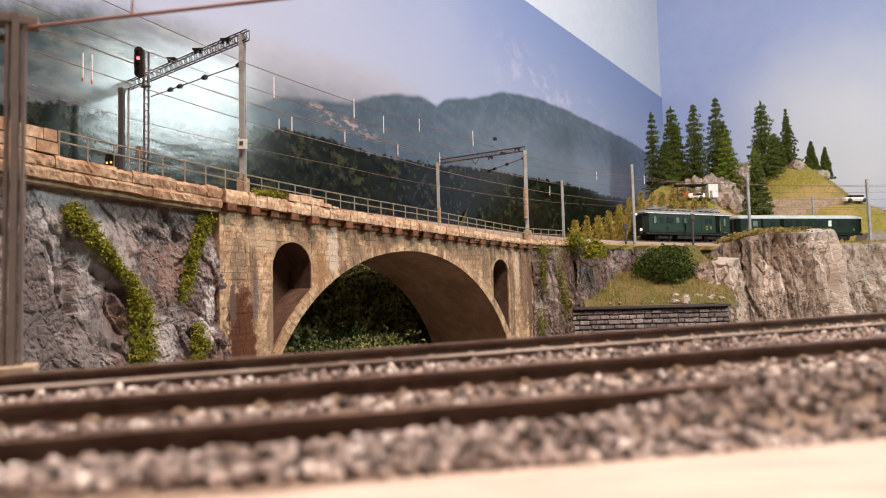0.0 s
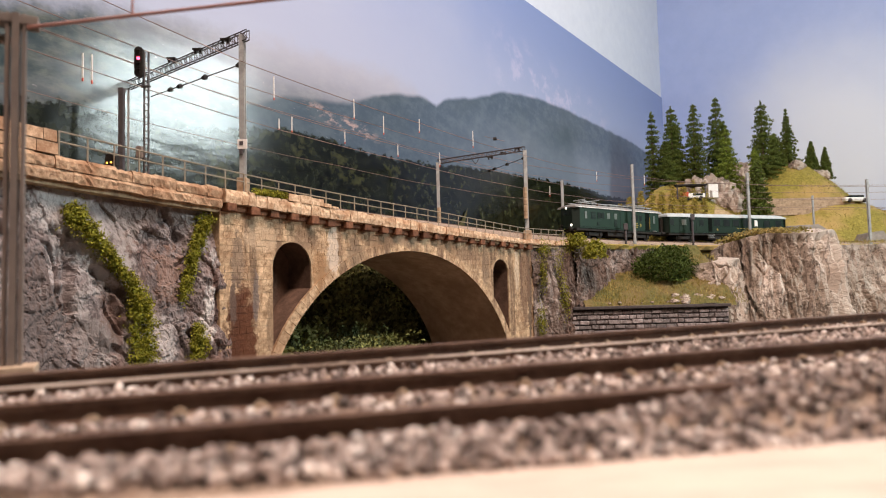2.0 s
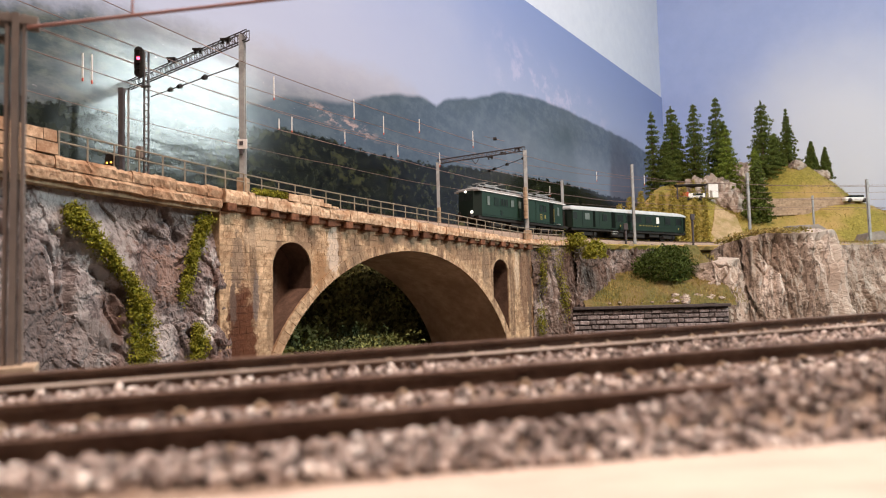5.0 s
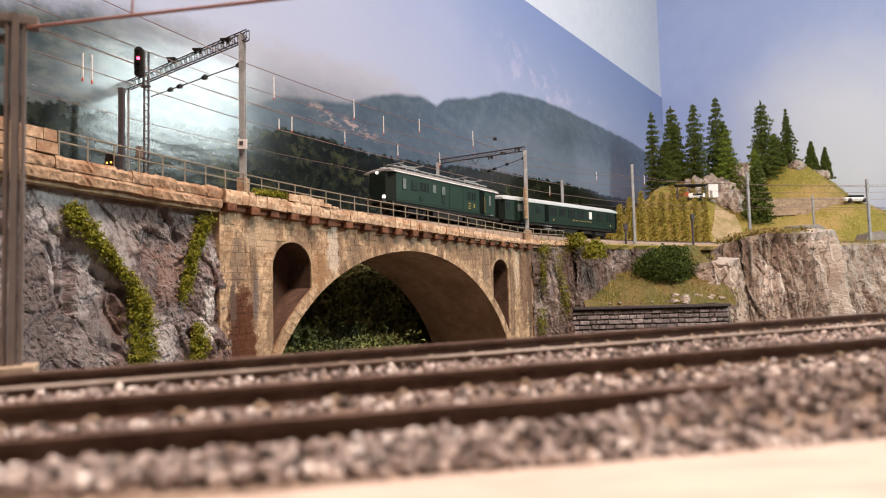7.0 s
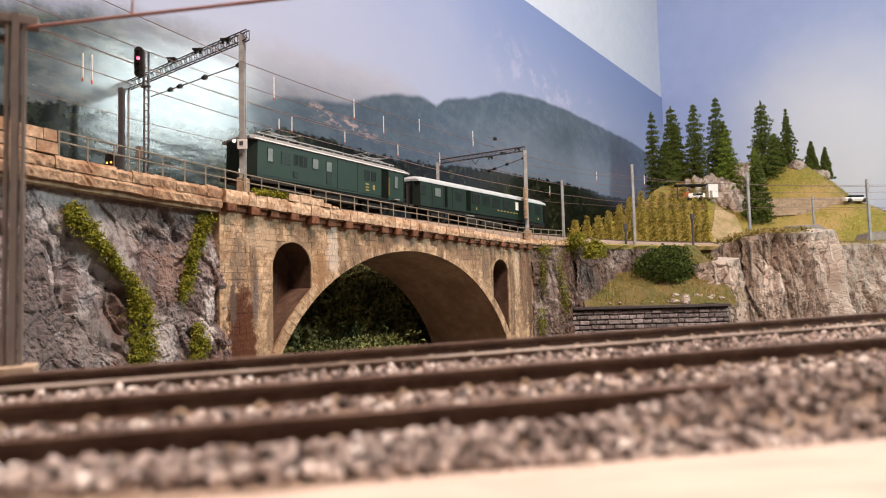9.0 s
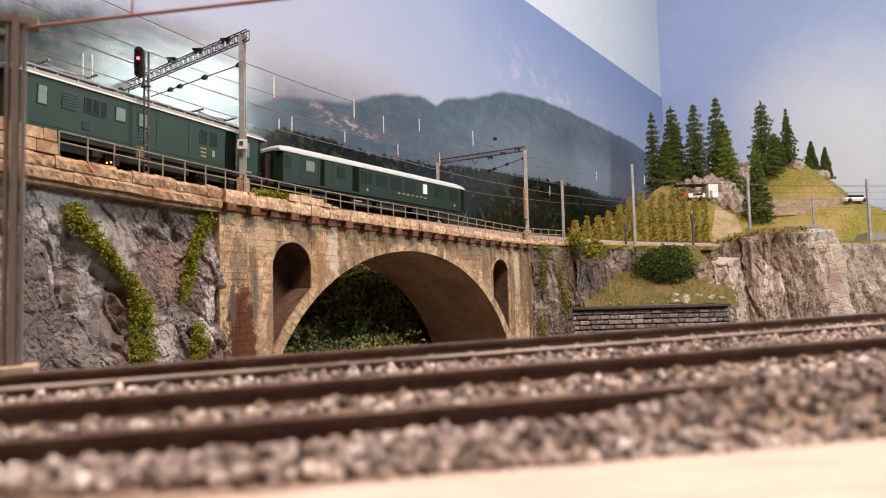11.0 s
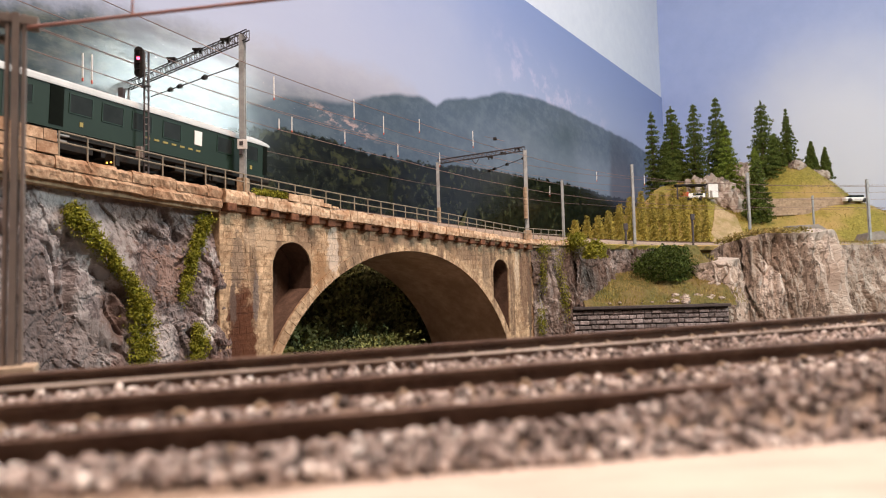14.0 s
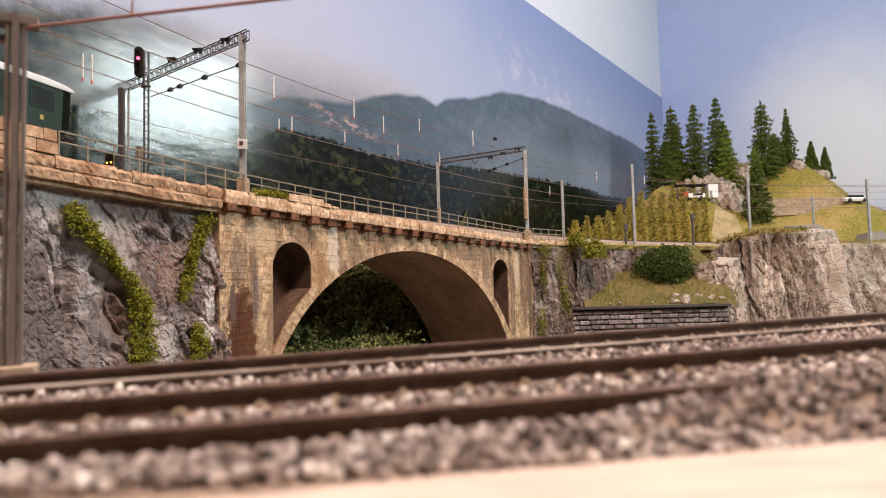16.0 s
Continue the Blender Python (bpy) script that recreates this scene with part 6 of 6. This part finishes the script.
    for x, z, ww, hh in ((11.6, 21.5, 6, 9), (47, 19.5, 5, 5)):
        g = part("grille", boxes((x, y, z, ww, 0.4, hh)), GREEN_DK, t)
        for k in range(4):
            part("slat", boxes((x, y + 0.3, z - hh / 2 + hh * (k + 0.5) / 4, ww - 0.6, 0.5, 0.5)), GREEN, g)
    d = part("door", boxes((-57, y, 27, 9, 0.6, 26)), DOORWAY, t, "flat near-black door, recess shade in its colour")
    part("handrail", boxes((-61.8, y + 0.5, 25, 0.6, 0.6, 17)), HANDRAIL, d, "dull yellow handrail")
    part("step", boxes((-72, y + 1.2, 14, 6, 2.4, 0.7)), STEEL, t, "pale footstep")
    for x in (2, -22):
        part("seam", boxes((x, y, 27, 0.4, 0.4, 25)), GREEN_DK, t)
    part("waist_strip", boxes((0, y, 15.0, L, 0.4, 0.5)), GREEN_DK, t)
    for dz in (23.5, 20.8, 18.2):
        part("lettering", boxes((-33.7, y + 0.05, dz, 4.6, 0.4, 1.0)), YELLOW, t, "dull yellow unreadable lettering")
    part("emblem", boxes((-42, y + 0.05, 21.5, 2.2, 0.4, 4.4)), YELLOW, t, "small yellow emblem")
    return t


def coach():
    t = thing("passenger_coach", "green passenger coach with white roof and luggage end", "coach")
    L, w = 242.0, 33.0
    h = 37.6
    part("body", extrude_plan(body_shell(L - 8, w, 25, 4), 13, h), GREEN_COACH, t)
    part("roof", arched_roof(L, w, h + 0.4, 6.2, 0.8), ROOF_WHITE, t, "white roof")
    # The long L - 74 box is added to darken the gap between bogies.
    part("frame", boxes((0, 0, 11.4, L - 6, w - 3, 3.2), (-10, 8, 7, 40, 9, 7), (28, 8, 7, 26, 9, 7), (0, -2, 6.6, L - 74, 8, 7.6), (-52, 9, 7.4, 22, 7, 5)), BLACK, t)
    for e in (-1, 1):
        part("gangway", boxes((e * (L / 2 + 2), 0, 24, 6, 13, 22), bevel=0.6), BLACK, t, "black gangway bellows")
        # End cover added in near-black green for the shade there.
        part("end_panel", extrude_plan([(e * (L / 2 - 4.2), -w / 2 - 0.2), (e * (L / 2 + 0.25), -w * 0.31 - 0.2), (e * (L / 2 + 0.25), w * 0.31 + 0.2), (e * (L / 2 - 4.2), w / 2 + 0.2)][::e], 13, h + 0.1), GREEN_DK, t, "blackish coach end, its shade in the paint")
        part("end_wall", boxes((e * (L / 2 + 0.1), 0, 25, 0.5, w * 0.6, 24)), GREEN_DK, t)
        for y in (-9, 9):
            part("buffer", rod(bmn(), (e * (L / 2), y, 12), (e * (L / 2 + 6), y, 12), 2.4, 12), BLACK, t)
        bogie(t, e * 84, 2)
    y = w / 2 + 0.1
    zc = 29.2
    windows(t, ((113, zc, 7.5, 9), (56, zc - 0.5, 8, 9)), y, GLASS_DK)
    windows(t, tuple((x, zc, 12.6, 10.2) for x in (25.4, 6.3, -13, -34.6, -78, -103)), y, GLASS_DK)
    windows(t, ((90, zc - 0.3, 9, 8.5),), y, WINDOW_LT)
    part("blind", boxes((-55, y + 0.15, zc, 6.0, 0.6, 9.5)), WHITE, t, "white blind in a window")
    part("luggage_door", boxes((90, y - 0.1, 26, 17, 0.4, 22)), GREEN_COACH, t)
    for x in (99, 81, 66):
        part("seam", boxes((x, y, 26, 0.5, 0.4, 22)), GREEN_DK, t)
    for x, ww in ((77, 4), (39, 7.5), (-117, 4)):
        part("door", boxes((x, y, 26, ww, 0.5, 22)), DOORWAY, t, "flat near-black door, recess shade in its colour")
    part("step", boxes((39, y + 1.5, 9.5, 12, 3, 0.8), (39, y + 1.0, 6.5, 10, 3, 0.8)), STEEL, t, "pale double footstep")
    for i in range(7):
        part("lettering", boxes((-17 - 6.4 * i, y + 0.05, 20.6, 3.4, 0.4, 1.2)), YELLOW, t, "dull yellow unreadable lettering")
    for x in (25, -103):
        part("class_mark", boxes((x, y + 0.05, 18.5, 2.0, 0.4, 2.6)), YELLOW, t)
    return t


def front_s(t):
    """Where the locomotive's near front corner stands at t."""
    k = t - 8
    return -75.47 - 77.416 * k - 1.563 * k ** 2 + 0.0269 * k ** 3 + 0.01537 * k ** 4


def ride(vehicle, lead, length, pivot):
    """Rows for a vehicle whose near body side starts lead behind the front corner."""
    rows = []
    for i in range(65):
        t = i * 0.25
        mid = front_s(t) + lead + length / 2
        a, b = along(mid - pivot, -16.5, rail_z(mid - pivot)), along(mid + pivot, -16.5, rail_z(mid + pivot))
        d = a - b
        c = (a + b) / 2
        q = Matrix.Rotation(math.atan2(d.y, d.x), 4, "Z") @ Matrix.Rotation(-math.atan2(d.z, math.hypot(d.x, d.y)), 4, "Y")
        rows.append((t, Matrix.Translation((c.x * MM, c.y * MM, c.z * MM + Z0)) @ q))
    walk(vehicle, rows)


room()
poster()
land()
foreground()
viaduct()
upper_track()
catenary()
wire_fittings()
near_mast()
signals()
rocks()
plants()
hill_things()
LOCO = locomotive()
COACH = coach()
retaining_wall()
bridge()


def motions():
    ride(LOCO, 0.0, 165.7, 50.0)
    ride(COACH, 185.7, 242.4, 84.0)


motions()
